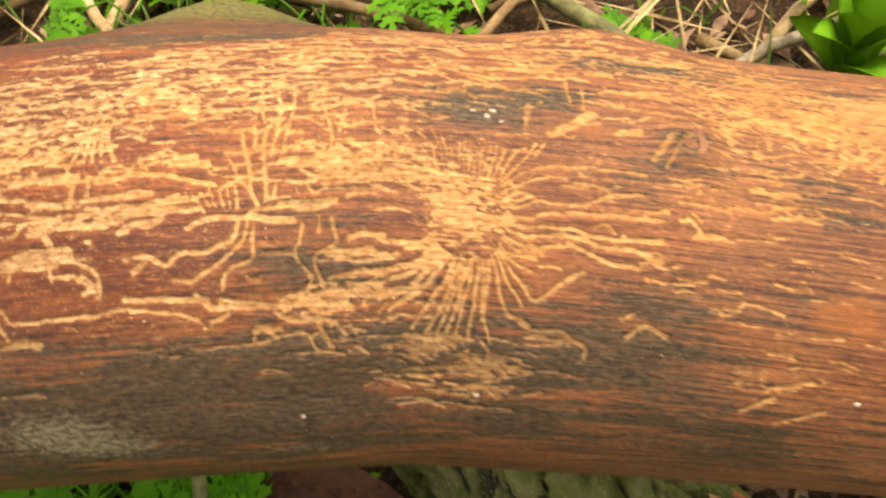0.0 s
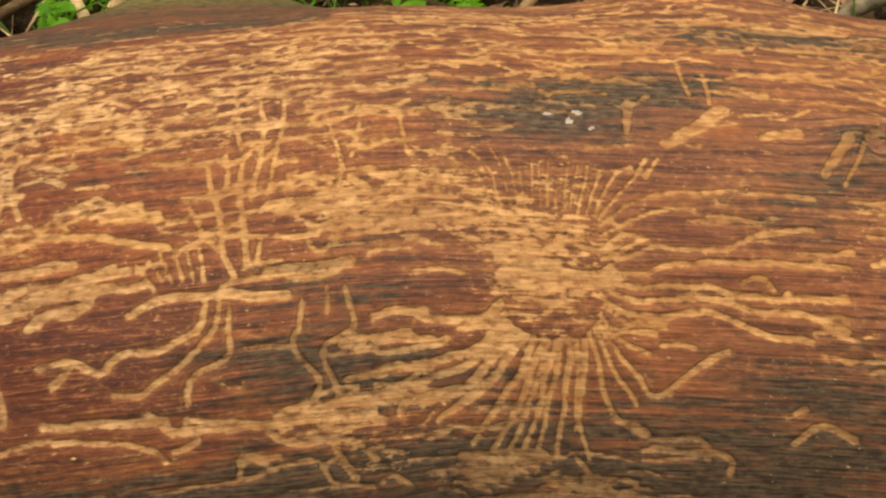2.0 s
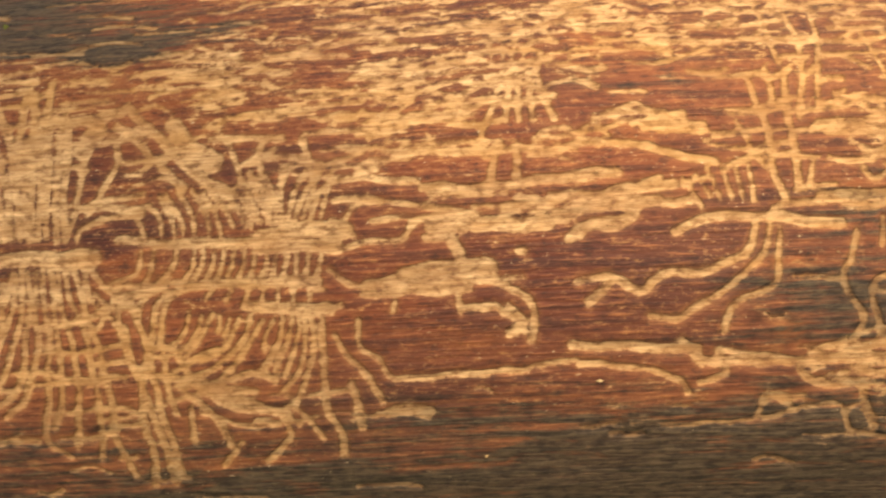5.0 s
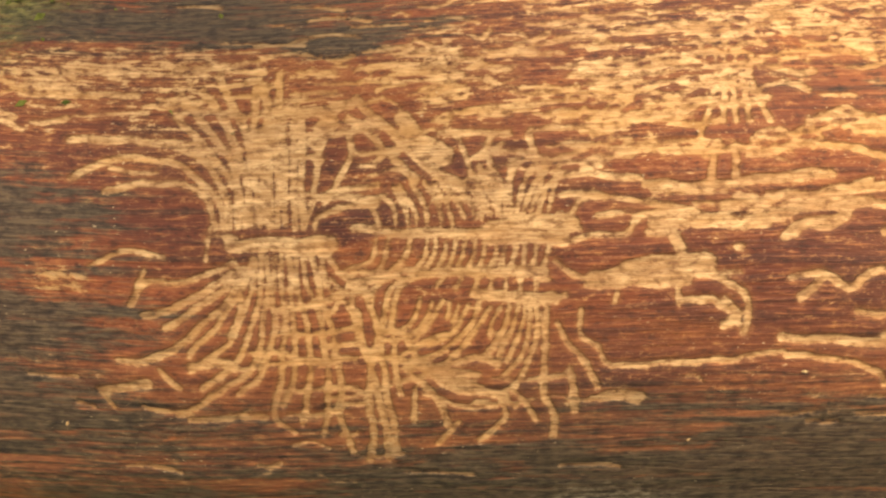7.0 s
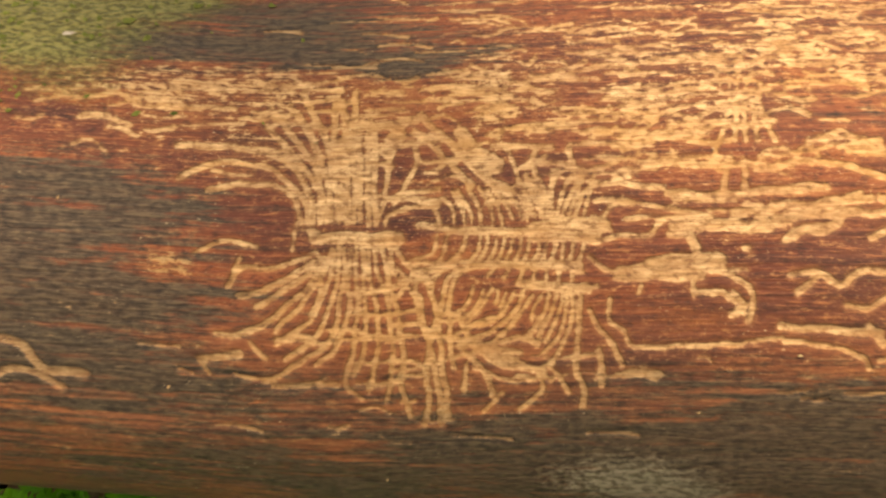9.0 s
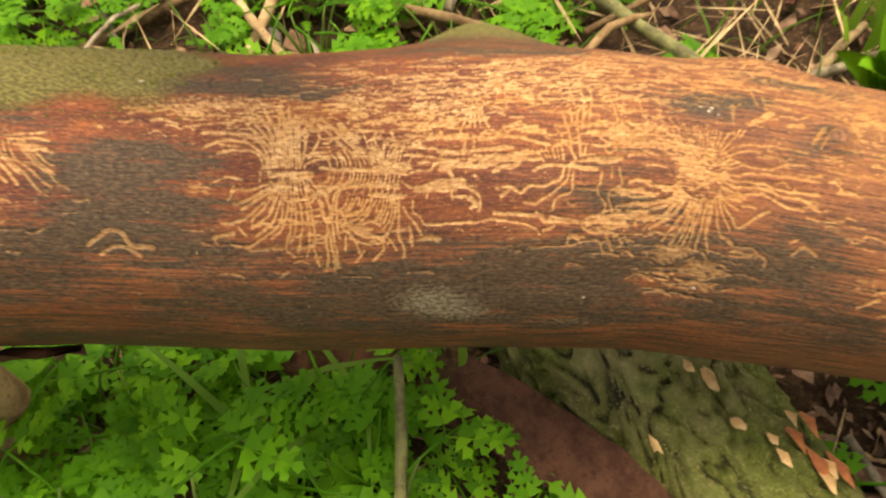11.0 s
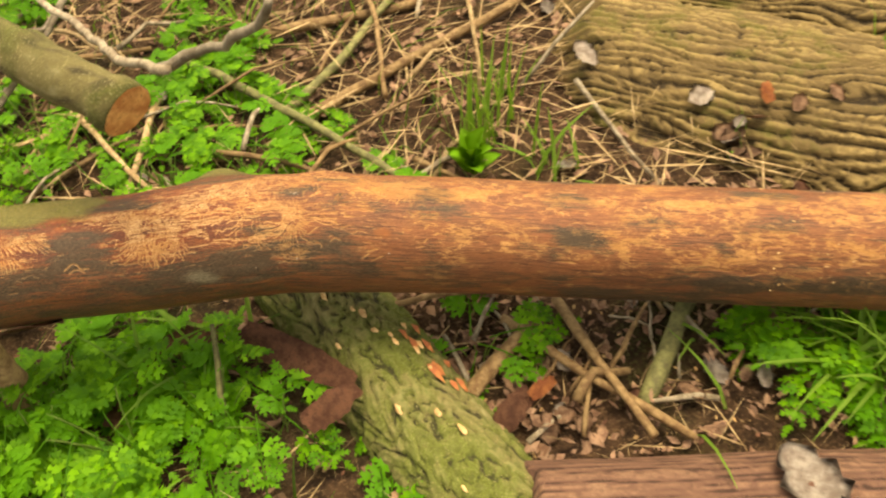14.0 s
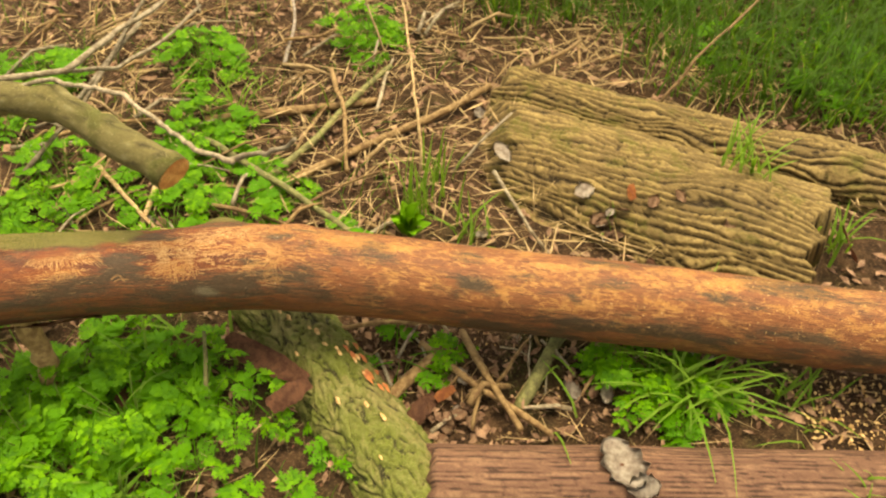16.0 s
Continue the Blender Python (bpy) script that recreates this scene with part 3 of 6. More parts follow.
ray(2, 0.45, (-158.2, 44.3), (-159.4, 47.4), (-161.6, 49.7), (-165.6, 49.9))
ray(2, 0.45, (-156.2, 44.9), (-158, 48.5), (-160.6, 50.5), (-165.7, 51.7))
ray(2, 0.45, (-154.7, 44.9), (-157, 48.5), (-159.7, 51.1))
ray(2, 0.35, (-153.3, 45), (-153.9, 47.7))
ray(2, 0.35, (-151.8, 45.5), (-153.5, 48.8))
ray(2, 0.45, (-150.3, 45.6), (-152.6, 49.6), (-154.7, 51.5), (-157.8, 52.5))
ray(2, 0.5, (-148.5, 45.6), (-150.6, 49.7), (-155.9, 53.8), (-160, 55.4))
ray(2, 0.5, (-146.9, 46.1), (-149.1, 49.7), (-151.8, 52.9), (-155, 56.1))
ray(2, 0.4, (-144.9, 46.2), (-146.5, 48.7), (-147.1, 51))
ray(2, 0.5, (-143.3, 45.7), (-144.6, 49.8), (-148.4, 55.1))
ray(2, 0.45, (-141.9, 45.7), (-143.1, 49.9), (-145.2, 53), (-146.5, 56.8))
ray(2, 0.42, (-140.9, 46.3), (-142.1, 50.9), (-144.4, 55.7))
ray(2, 0.42, (-139.9, 46.3), (-140.8, 50.9), (-142.3, 55.2), (-145, 58.5))
ray(2, 0.5, (-138.9, 46.3), (-139.3, 51), (-140.9, 56.3), (-144.1, 60.8), (-146.2, 62.5), (-145.4, 66.8), (-150.4, 72))
ray(2, 0.6, (-137.2, 46.4), (-137.6, 51), (-138.4, 56.4), (-138.6, 62), (-136.9, 66.9), (-137.7, 71.5))
ray(2, 0.7, (-166, 54.7), (-160, 56), (-154.3, 60.6), (-145.2, 62.5))
ray(2, 0.55, (-158.1, 57.1), (-149.9, 55.1), (-146.9, 56.2))
ray(2, 0.5, (-155.2, 58.3), (-148.2, 61.3), (-143.8, 65))
ray(2, 0.6, (-162.2, 57), (-157.5, 61.7), (-155.9, 68.6))
ray(2, 0.5, (-160.9, 60.5), (-161.5, 67.2))
ray(2, 0.55, (-153.8, 68), (-157.8, 72.6))
ray(2, 0.5, (-144.1, 60.8), (-140.3, 67.5))
ray(2, 0.6, (-161.6, 50.5), (-160, 54.9), (-157.1, 57.1), (-150.1, 58.4))
ray(2, 0.5, (-163, 54.8), (-158.7, 52.2), (-154.6, 50.7))
ray(2, 0.5, (-164.4, 59.3), (-157.2, 58.5), (-150.2, 60.7))
ray(2, 0.5, (-159.5, 61.7), (-153.5, 64.2), (-147.4, 64.9))
# its two mother galleries
ray(2, 0.75, (-168.4, 32.1), (-160.5, 33), (-152.5, 33.4), (-145.6, 33.4))
ray(2, 1.2, (-145.5, 32.6), (-138.6, 32), (-132.2, 32.5))
ray(2, 1, (-145.7, 34.6), (-138.7, 34.6), (-133.8, 34.9))
ray(2, 0.8, (-158.9, 40), (-149, 40.2), (-137.6, 40.3))
ray(2, 0.9, (-149.2, 43.5), (-143.3, 44.5), (-135.8, 44.9))
ray(2, 0.5, (-135.8, 44.9), (-133.8, 44.2))
# single tunnels
trail(0.5, (-134.5, 30.9), (-132.4, 31.8), (-130.7, 33.2))
trail(0.5, (-132.1, 31), (-130.9, 29.2), (-128.9, 28.3), (-119.5, 29.2), (-111.8, 31.1))
trail(0.55, (-133.4, 35.6), (-129.3, 34.7), (-123.4, 34.4), (-120.5, 31.8), (-115.7, 31.5), (-111.8, 32.1))
trail(0.6, (-135.8, 49), (-134.2, 53.2), (-131.3, 56), (-129.3, 61))
trail(0.55, (-131.5, 47), (-131.6, 51.7), (-129.2, 53.8), (-126.8, 57.1), (-116.6, 56.8), (-106, 56.7))
trail(0.7, (-133.8, 57.6), (-133.5, 65.7))
trail(0.6, (-135.5, 38.4), (-133.2, 40.9), (-129.2, 41.7), (-119.3, 41.3), (-111.4, 41.4), (-105.5, 43.7), (-103.6, 46.6), (-104.1, 51.7))
trail(0.8, (-130.3, 43), (-121.4, 42.7), (-113.4, 42.9))
trail(1.9, (-123.2, 40.4), (-116.3, 40.1), (-110.3, 40.2))
trail(1.2, (-129.2, 41.5), (-124.3, 41.3))
trail(0.7, (-114.5, 46.2), (-110, 45.8))
trail(0.7, (-109.5, 45.5), (-107.4, 47.5), (-105.1, 48.6), (-107.8, 50.3))
trail(0.5, (-115.4, 43.3), (-114.9, 46.4))
trail(0.4, (-125.3, 43.3), (-126, 46.3))
trail(0.4, (-110.4, 41.3), (-104.9, 41.6))
trail(0.5, (-107.6, 46), (-105.6, 47.5), (-104.8, 50.1))
trail(0.85, (-96.7, 35.8), (-94, 33.9), (-87.4, 32.9))
trail(0.7, (-104.9, 37.3), (-104, 37.1))
trail(0.9, (-119.4, 34.5), (-115.5, 34.5), (-114.2, 37.6))
trail(1.2, (-118.8, 32.9), (-113.4, 32.7))
trail(0.7, (-119.5, 29.2), (-111.8, 31.6), (-100, 32.8), (-91.7, 30.5), (-81.7, 29.8))
trail(0.6, (-111.7, 30.1), (-98.7, 29.7), (-88.5, 28.2), (-81.4, 26.9))
trail(0.8, (-119.3, 26.2), (-108.4, 26.9), (-88.1, 25.2))
trail(0.9, (-111.9, 33.1), (-100, 33.6))
trail(0.6, (-127.5, 17.8), (-119.2, 14.9), (-113.1, 15.2))
trail(0.6, (-157.2, -3.7), (-149.9, 0.9), (-143.8, 3.2))
# fourth brood, a small fan near the crest
ray(4, 0.5, (-105.9, 7.5), (-109.3, 9.7), (-117.9, 13))
ray(4, 0.5, (-104.7, 7.6), (-107.1, 13.2), (-109.4, 19))
ray(4, 0.5, (-103.4, 7.8), (-105.3, 16))
ray(4, 0.5, (-102.2, 7.9), (-103, 16.1))
ray(4, 0.5, (-100.8, 7.9), (-100.5, 16.1))
ray(4, 0.5, (-99.4, 7.1), (-97.2, 16.2))
ray(4, 0.4, (-106.3, 3.8), (-106.7, -0.1))
ray(4, 0.4, (-104.7, 3.9), (-104.3, 0.3))
ray(4, 0.4, (-103.2, 4), (-102.3, 0.4))
ray(4, 0.4, (-101.1, 4), (-99.6, 0.9))
ray(4, 0.5, (-107.1, 5.3), (-98.9, 5.9))
ray(4, 0.6, (-106.6, 19.7), (-108.3, 25.7))
ray(4, 0.6, (-103.2, 20.3), (-104.4, 26.3))
# third brood, a broad sunburst
ray(3, 0.75, (-38.4, 39.8), (-32.6, 38.8), (-27.3, 40.8), (-18.8, 40.4), (-15.6, 38))
ray(3, 0.6, (-37.4, 39.2), (-28.9, 39))
ray(3, 0.55, (-23.9, 42.7), (-18.1, 41.7), (-15, 39.8))
ray(3, 0.7, (-44.7, 43.8), (-37.2, 43.6), (-28.8, 44))
ray(3, 0.6, (-38.5, 45.8), (-32, 45.7), (-26.1, 44.3))
ray(3, 0.75, (-45, 50.3), (-38.3, 49.5), (-28.6, 48.2), (-20.7, 45.5), (-14.7, 41.2))
ray(3, 0.7, (-37.1, 53), (-31.1, 51.4), (-22.1, 48.3), (-14.4, 42.1))
ray(3, 0.75, (-37, 57.4), (-35.1, 55.1), (-29.9, 55.3), (-22.7, 51.6), (-13.6, 42.6))
ray(3, 0.6, (-30.7, 59.3), (-25.2, 55.5), (-18.7, 50.6), (-12.7, 43))
ray(3, 0.5, (-27.5, 57.4), (-22.2, 54.5), (-16.5, 48.7), (-11.8, 43.4))
ray(3, 0.6, (-24.7, 63.7), (-21, 58.5), (-15.1, 51.5), (-10.5, 43.9))
ray(3, 0.6, (-22.2, 65.9), (-18, 60.5), (-13.4, 52.4), (-9.2, 44.3))
ray(3, 0.5, (-19.3, 65.9), (-15.6, 60.4), (-11.9, 52.4), (-8.2, 44.3))
ray(3, 0.55, (-16.4, 65.8), (-13, 59.4), (-9.9, 51.4), (-6.8, 44.2))
ray(3, 0.5, (-14.1, 66.9), (-11.7, 60.4), (-8.6, 52.3), (-5.8, 44.2))
ray(3, 0.55, (-10.2, 66.8), (-8.2, 59.2), (-6.2, 52.2), (-4.4, 44.2))
ray(3, 0.45, (-6.1, 61.3), (-4.6, 54.1), (-3, 44.1))
ray(3, 0.5, (-4.3, 66.7), (-5, 60.2), (-3.3, 52.2), (-1.7, 44.1))
ray(3, 0.55, (-0.6, 42.7), (0.3, 50.2), (0.6, 55), (2, 59), (7.5, 62.2))
ray(3, 0.5, (0.3, 41.7), (2.5, 48.2), (5, 53.9), (5.8, 55.9))
ray(3, 0.5, (1, 41.3), (4.6, 47.2), (7.4, 50.9), (8.4, 53.8), (12.3, 53.7))
ray(3, 0.45, (1.4, 40.8), (5.1, 44.4), (9.5, 46.3))
ray(3, 0.5, (1.9, 39.4), (4.5, 42.1), (11.1, 42.6))
ray(3, 0.45, (2.4, 38), (6.7, 40.6), (13.2, 41.6))
ray(3, 0.6, (2.7, 36.1), (6, 38.8), (10.7, 39.6), (22.4, 38.8), (29.6, 41.9), (39.1, 43.4))
ray(3, 0.6, (3.2, 34.7), (7.4, 36.5), (14.1, 36.7), (21.9, 36.1), (30.3, 38.2), (39.9, 38.7), (46, 41.2))
ray(3, 0.6, (3.6, 33.8), (9.7, 34.5), (21.4, 34.2), (30.7, 35.8), (47.2, 35.5))
ray(3, 0.55, (3.9, 32.4), (10.2, 32.2), (18.4, 30.1), (32.1, 29.7), (48.5, 29.8))
ray(3, 0.5, (4.1, 31.4), (13.1, 27.6), (25.8, 27.5), (33.3, 24.8), (43.6, 23.3))
ray(3, 0.45, (4, 29.6), (9.2, 27.5), (12.6, 25.5))
ray(3, 0.45, (3.7, 28.6), (7.7, 25.7), (11.8, 24.8))
ray(3, 0.5, (-14.2, 21.9), (-17.8, 17.5), (-25.2, 15.5), (-33.8, 14.2))
ray(3, 0.5, (-15.3, 23), (-19.1, 19.6), (-25.7, 18.6), (-36.1, 17.2))
ray(3, 0.5, (-16.5, 24), (-21.2, 21.1), (-27.9, 21.1), (-33.7, 21.4))
ray(3, 0.45, (-17.1, 25), (-24.4, 23.1), (-34, 23.3))
ray(3, 0.5, (-13.5, 20.9), (-15.5, 15.4), (-19.8, 11.7), (-26.4, 9.5))
ray(3, 0.45, (-12.4, 20.9), (-13.4, 14.2), (-16.6, 10))
ray(3, 0.45, (-10.7, 20.8), (-10.9, 14.2), (-12.6, 9.8))
ray(3, 0.45, (-9.5, 20.8), (-9.4, 14.1), (-10.2, 10.3))
ray(3, 0.45, (-8.2, 20.8), (-7.8, 13))
ray(3, 0.45, (-6.8, 20.7), (-5.6, 11.8))
ray(3, 0.4, (-5.5, 20.7), (-3.9, 11.7))
ray(3, 0.45, (-4.3, 20.6), (-2.3, 11.7))
ray(3, 0.4, (-2.9, 20.6), (-0.4, 12.2))
ray(3, 0.45, (-1.4, 20.5), (1.4, 12.1))
ray(3, 0.4, (-0.1, 21), (2.9, 12.4))
ray(3, 0.45, (1.3, 21.5), (4.7, 12.5))
ray(3, 0.45, (2.7, 21.9), (6.7, 13.5))
ray(3, 0.45, (3.5, 22.4), (9.2, 14.5), (12.7, 12.2))
ray(3, 0.45, (4.4, 22.8), (11.9, 15.5), (16, 11))
ray(3, 0.45, (4.5, 23.8), (13.2, 18.5), (20.4, 17.3), (28.5, 17))
ray(3, 0.4, (4.9, 25.3), (14.6, 21), (22.6, 20.3))
ray(3, 0.9, (13.4, 5.3), (15.6, -1.3))
ray(3, 1.2, (20.1, 8), (25.9, 4.7), (33.7, -0.2))
ray(3, 0.5, (18.1, 10.9), (15.2, 14.3))
ray(3, 0.5, (28.2, -13.1), (27.9, -3.3))
ray(3, 0.5, (32.7, -9.8), (31.4, -2.1))
ray(3, 0.9, (39.1, 5.6), (46.8, 4.4))
ray(3, 0.9, (48.9, 12.6), (55, 5.8))
ray(3, 0.6, (8.4, 62.5), (17.2, 62.8), (18, 66.7))
ray(3, 0.6, (11.3, 53.8), (18.9, 47.8), (24.1, 45.8))
ray(3, 0.6, (-6.8, 66.7), (-4.7, 70.1), (-3.4, 72.5))
ray(3, 1.3, (-27.2, 66.9), (-19.4, 66.4), (-12.6, 66.9))
ray(3, 1.3, (-26.8, 69.8), (-20, 70.5))
# single tunnels
trail(0.85, (-79.6, 35.2), (-75.3, 33.3), (-69.7, 33), (-63.4, 33.2), (-52.5, 34.8))
trail(1, (-55.6, 30.3), (-48.1, 30.1), (-40.6, 29.9))
trail(0.6, (-63.2, 31.8), (-55.7, 30.9), (-48.2, 31))
trail(0.45, (-77.3, 26.6), (-75, 31.5))
trail(0.4, (-75.4, 25.9), (-73.3, 30))
trail(0.4, (-73.5, 25.1), (-71.5, 29.9))
trail(0.4, (-71.2, 24.9), (-69.6, 29.8))
trail(0.4, (-68.9, 24.7), (-67.8, 30))
trail(0.45, (-66.6, 24.9), (-66.1, 30.4))
trail(0.5, (-67.6, 18), (-63.4, 25.3))
trail(0.6, (-64.1, 9.9), (-62.7, 18.5), (-62.3, 25.4), (-61.1, 30.2))
trail(0.55, (-60.9, 8), (-60.6, 13.6), (-60.9, 15.6))
trail(0.65, (-57.8, 8.4), (-58.5, 15.9), (-58.5, 22.9), (-58.2, 29.1))
trail(0.6, (-53.8, 4.2), (-55.2, 12), (-56.5, 17.2))
trail(0.45, (-55.4, 24.2), (-57.1, 28.9))
trail(0.5, (-51.3, 5.7), (-53, 15.5))
trail(0.5, (-59.3, -9.2), (-58.8, -0.3), (-58, 7.2))
trail(0.5, (-55, -6.9), (-53.8, 2.9))
trail(0.5, (-49.7, -3.2), (-50.8, 5.7))
trail(0.5, (-42.7, 0.5), (-40.8, 6.9), (-40.2, 12.6), (-41.3, 16.7))
trail(0.5, (-35.8, 3.8), (-38.3, 10.6))
trail(0.5, (-28.7, 3.5), (-27.9, 10.1))
trail(0.7, (-66.6, 33.3), (-67.5, 37.8), (-69.8, 39.4), (-75.6, 41.5), (-82.8, 41.9), (-86.5, 44.5), (-90, 42), (-92.3, 44.4), (-94.8, 46.1))
trail(0.6, (-95.9, 42.3), (-90.9, 41.9))
trail(0.6, (-64.4, 34.5), (-65.6, 38.9), (-69.3, 42.2), (-73.6, 45.4), (-78.5, 47.7), (-80.6, 48.9), (-84.6, 48.6))
trail(0.6, (-62.8, 35.5), (-63.3, 40.1), (-63.6, 43.2), (-67.1, 45.2), (-70.6, 46.7), (-72.4, 48.8), (-72.9, 51.1))
trail(0.65, (-49.9, 35.9), (-50.9, 39.5), (-52.9, 43), (-52.1, 45.8), (-49.8, 48.4), (-49.6, 50.8), (-51.3, 53.5), (-54.3, 54.3))
trail(0.5, (-61.2, 42.8), (-53, 43.1))
trail(0.65, (-42.1, 34), (-41.6, 37.7), (-41.9, 41.3), (-44.5, 42.4), (-47.5, 43.5), (-48, 46.2), (-46.8, 50.1), (-45.6, 54.1), (-39.3, 54.7))
trail(0.5, (-45.5, 33.6), (-45.9, 38.2))
trail(0.85, (-95.3, 35.5), (-92.9, 33.8), (-88.8, 33.8), (-86, 32.2))
trail(0.9, (-97.8, 52.9), (-89.8, 53.3), (-77.3, 54.3))
trail(0.8, (-79.6, 52.3), (-77, 56.5))
trail(0.6, (-96.8, 56), (-90.6, 56.5), (-83.7, 58), (-80.5, 59.4), (-79.3, 61.7))
trail(0.7, (-76.9, 59.8), (-72.9, 58.5), (-74.2, 54.4))
trail(0.9, (-76.9, 56.1), (-61.3, 56.8), (-52.9, 56.4), (-41.5, 56.5))
trail(0.8, (-60.5, 57.4), (-57.6, 60.8), (-50.1, 61.1), (-49.1, 65), (-47.1, 68.9))
trail(0.6, (-67.5, 66.3), (-65.7, 63), (-62.4, 63.1))
trail(0.5, (-83.8, 67.7), (-68.7, 67.1), (-54.7, 64.5), (-51.1, 69.5), (-44.7, 71.3))
trail(0.6, (-44.9, 63.3), (-42.5, 65.8))
trail(0.8, (-99.2, 28.9), (-90.2, 29), (-79.2, 27.4))
trail(0.7, (-99.4, 31.8), (-88.5, 31), (-76.7, 30.2))
trail(0.7, (-97.1, 21.6), (-90.7, 20.2), (-80.7, 22), (-71.6, 24.4))
trail(1, (-82.5, 17.8), (-73.2, 18.4))
trail(0.8, (-52.6, 19.6), (-39.3, 20.4), (-33.5, 19.9))
trail(0.6, (-50.2, 13.1), (-42.7, 16.6), (-34.3, 18.3))
trail(0.8, (-38.7, 14.9), (-33.4, 19.4))
# single tunnels
trail(0.8, (34.2, 62.7), (39.2, 59.1), (45.4, 61.2))
trail(0.8, (66.5, 82.3), (76, 76.4))
trail(0.7, (76.9, 85.7), (91.2, 79.3))
trail(0.5, (70, -16.1), (89.2, -25.7), (110.3, -24.2), (113, -14.3))
trail(0.5, (73.5, -21.5), (90.9, -30.1))
trail(0.45, (81.3, -18.7), (86.2, -12.8))
trail(0.45, (105, -24.6), (105.9, -14.2))
trail(0.5, (51.9, 14.8), (56.7, 8), (61.9, 3.5))
trail(0.7, (5.8, 64.9), (12, 64.9), (21.4, 65.7), (21.9, 69.6))
trail(0.8, (74.2, 73.7), (87.1, 70.2))
# fifth brood, large and weathered
brood((-385, 24), (-288, 22), 34, 236, 322, (15, 18, 22, 18, 22, 26), 5, -1, 0.75, 1.0, 0.8, 0.3)
brood((-345, 46), (-315, 46), 9, 230, 300, (14, 18, 14), 5, -1, 0.8)
brood((-296, 20), (-290, 26), 6, 10, -45, (16, 22, 22), 5, 0, 0.7)
trail(1.1, (-266, 66), (-258, 60), (-252, 60), (-248, 66), (-240, 66))
trail(0.9, (-262, 70), (-254, 66), (-246, 70))
# a maze of short tunnels along the grain where most of the inner bark is gone
for mid, wide, top, high, count in ((-75, 50, -10, 14, 430), (-122, 20, 17, 7, 60), (-175, 45, 6, 5, 100), (20, 45, -32, 11, 260), (110, 40, -14, 16, 240), (-40, 18, 22, 5, 60), (-150, 30, 66, 7, 26), (-16, 12, 77, 6, 70), (-45, 16, 58, 7, 50), (62, 24, 36, 18, 70), (-340, 30, 55, 10, 80)):
    for _ in range(count):
        s, v = rng.gauss(mid, wide), rng.gauss(top, high)
        n = rng.uniform(1.5, 7)
        skin.stroke(wavy([(s, v), (s + n, v + rng.gauss(0, 0.5)), (s + 2 * n, v + rng.gauss(0, 1.0))], 2.2, 0.3), rng.uniform(0.25, 0.6), rng.uniform(0.3, 0.75), 0)

# short scattered tunnels further along the log
for _ in range(110):
    s, v, a = rng.uniform(110, 900), rng.uniform(5, 95), radians(rng.gauss(0, 35))
    n = rng.uniform(5, 16)
    skin.stroke(wavy([(s, v), (s + n * math.cos(a), v + n * math.sin(a) * 0.6), (s + 1.7 * n * math.cos(a), v + rng.uniform(-3, 3))], 2.5, 0.6), 0.7, 1.3, 0)
brood((540, 40), (556, 40), 9, 240, 300, (24, 26, 20), 0, -1, 1.0)
brood((120, -12), (170, -14), 14, 200, 330, (26, 30, 24), 0, -1, 0.8)


def largest_piece(q):
    """Which of the quads hang together in the largest piece."""
    if not len(q):
        return np.zeros(0, bool)
    _, c = np.unique(q, return_inverse=True)
    c = c.reshape(q.shape)
    mark = np.arange(c.max() + 1)
    while True:
        low = mark[c].min(1)
        after = mark.copy()
        for i in range(4):
            np.minimum.at(after, c[:, i], low)
        after = after[after]
        if (after == mark).all():
            break
        mark = after
    return mark[c[:, 0]] == np.bincount(mark[c[:, 0]]).argmax()


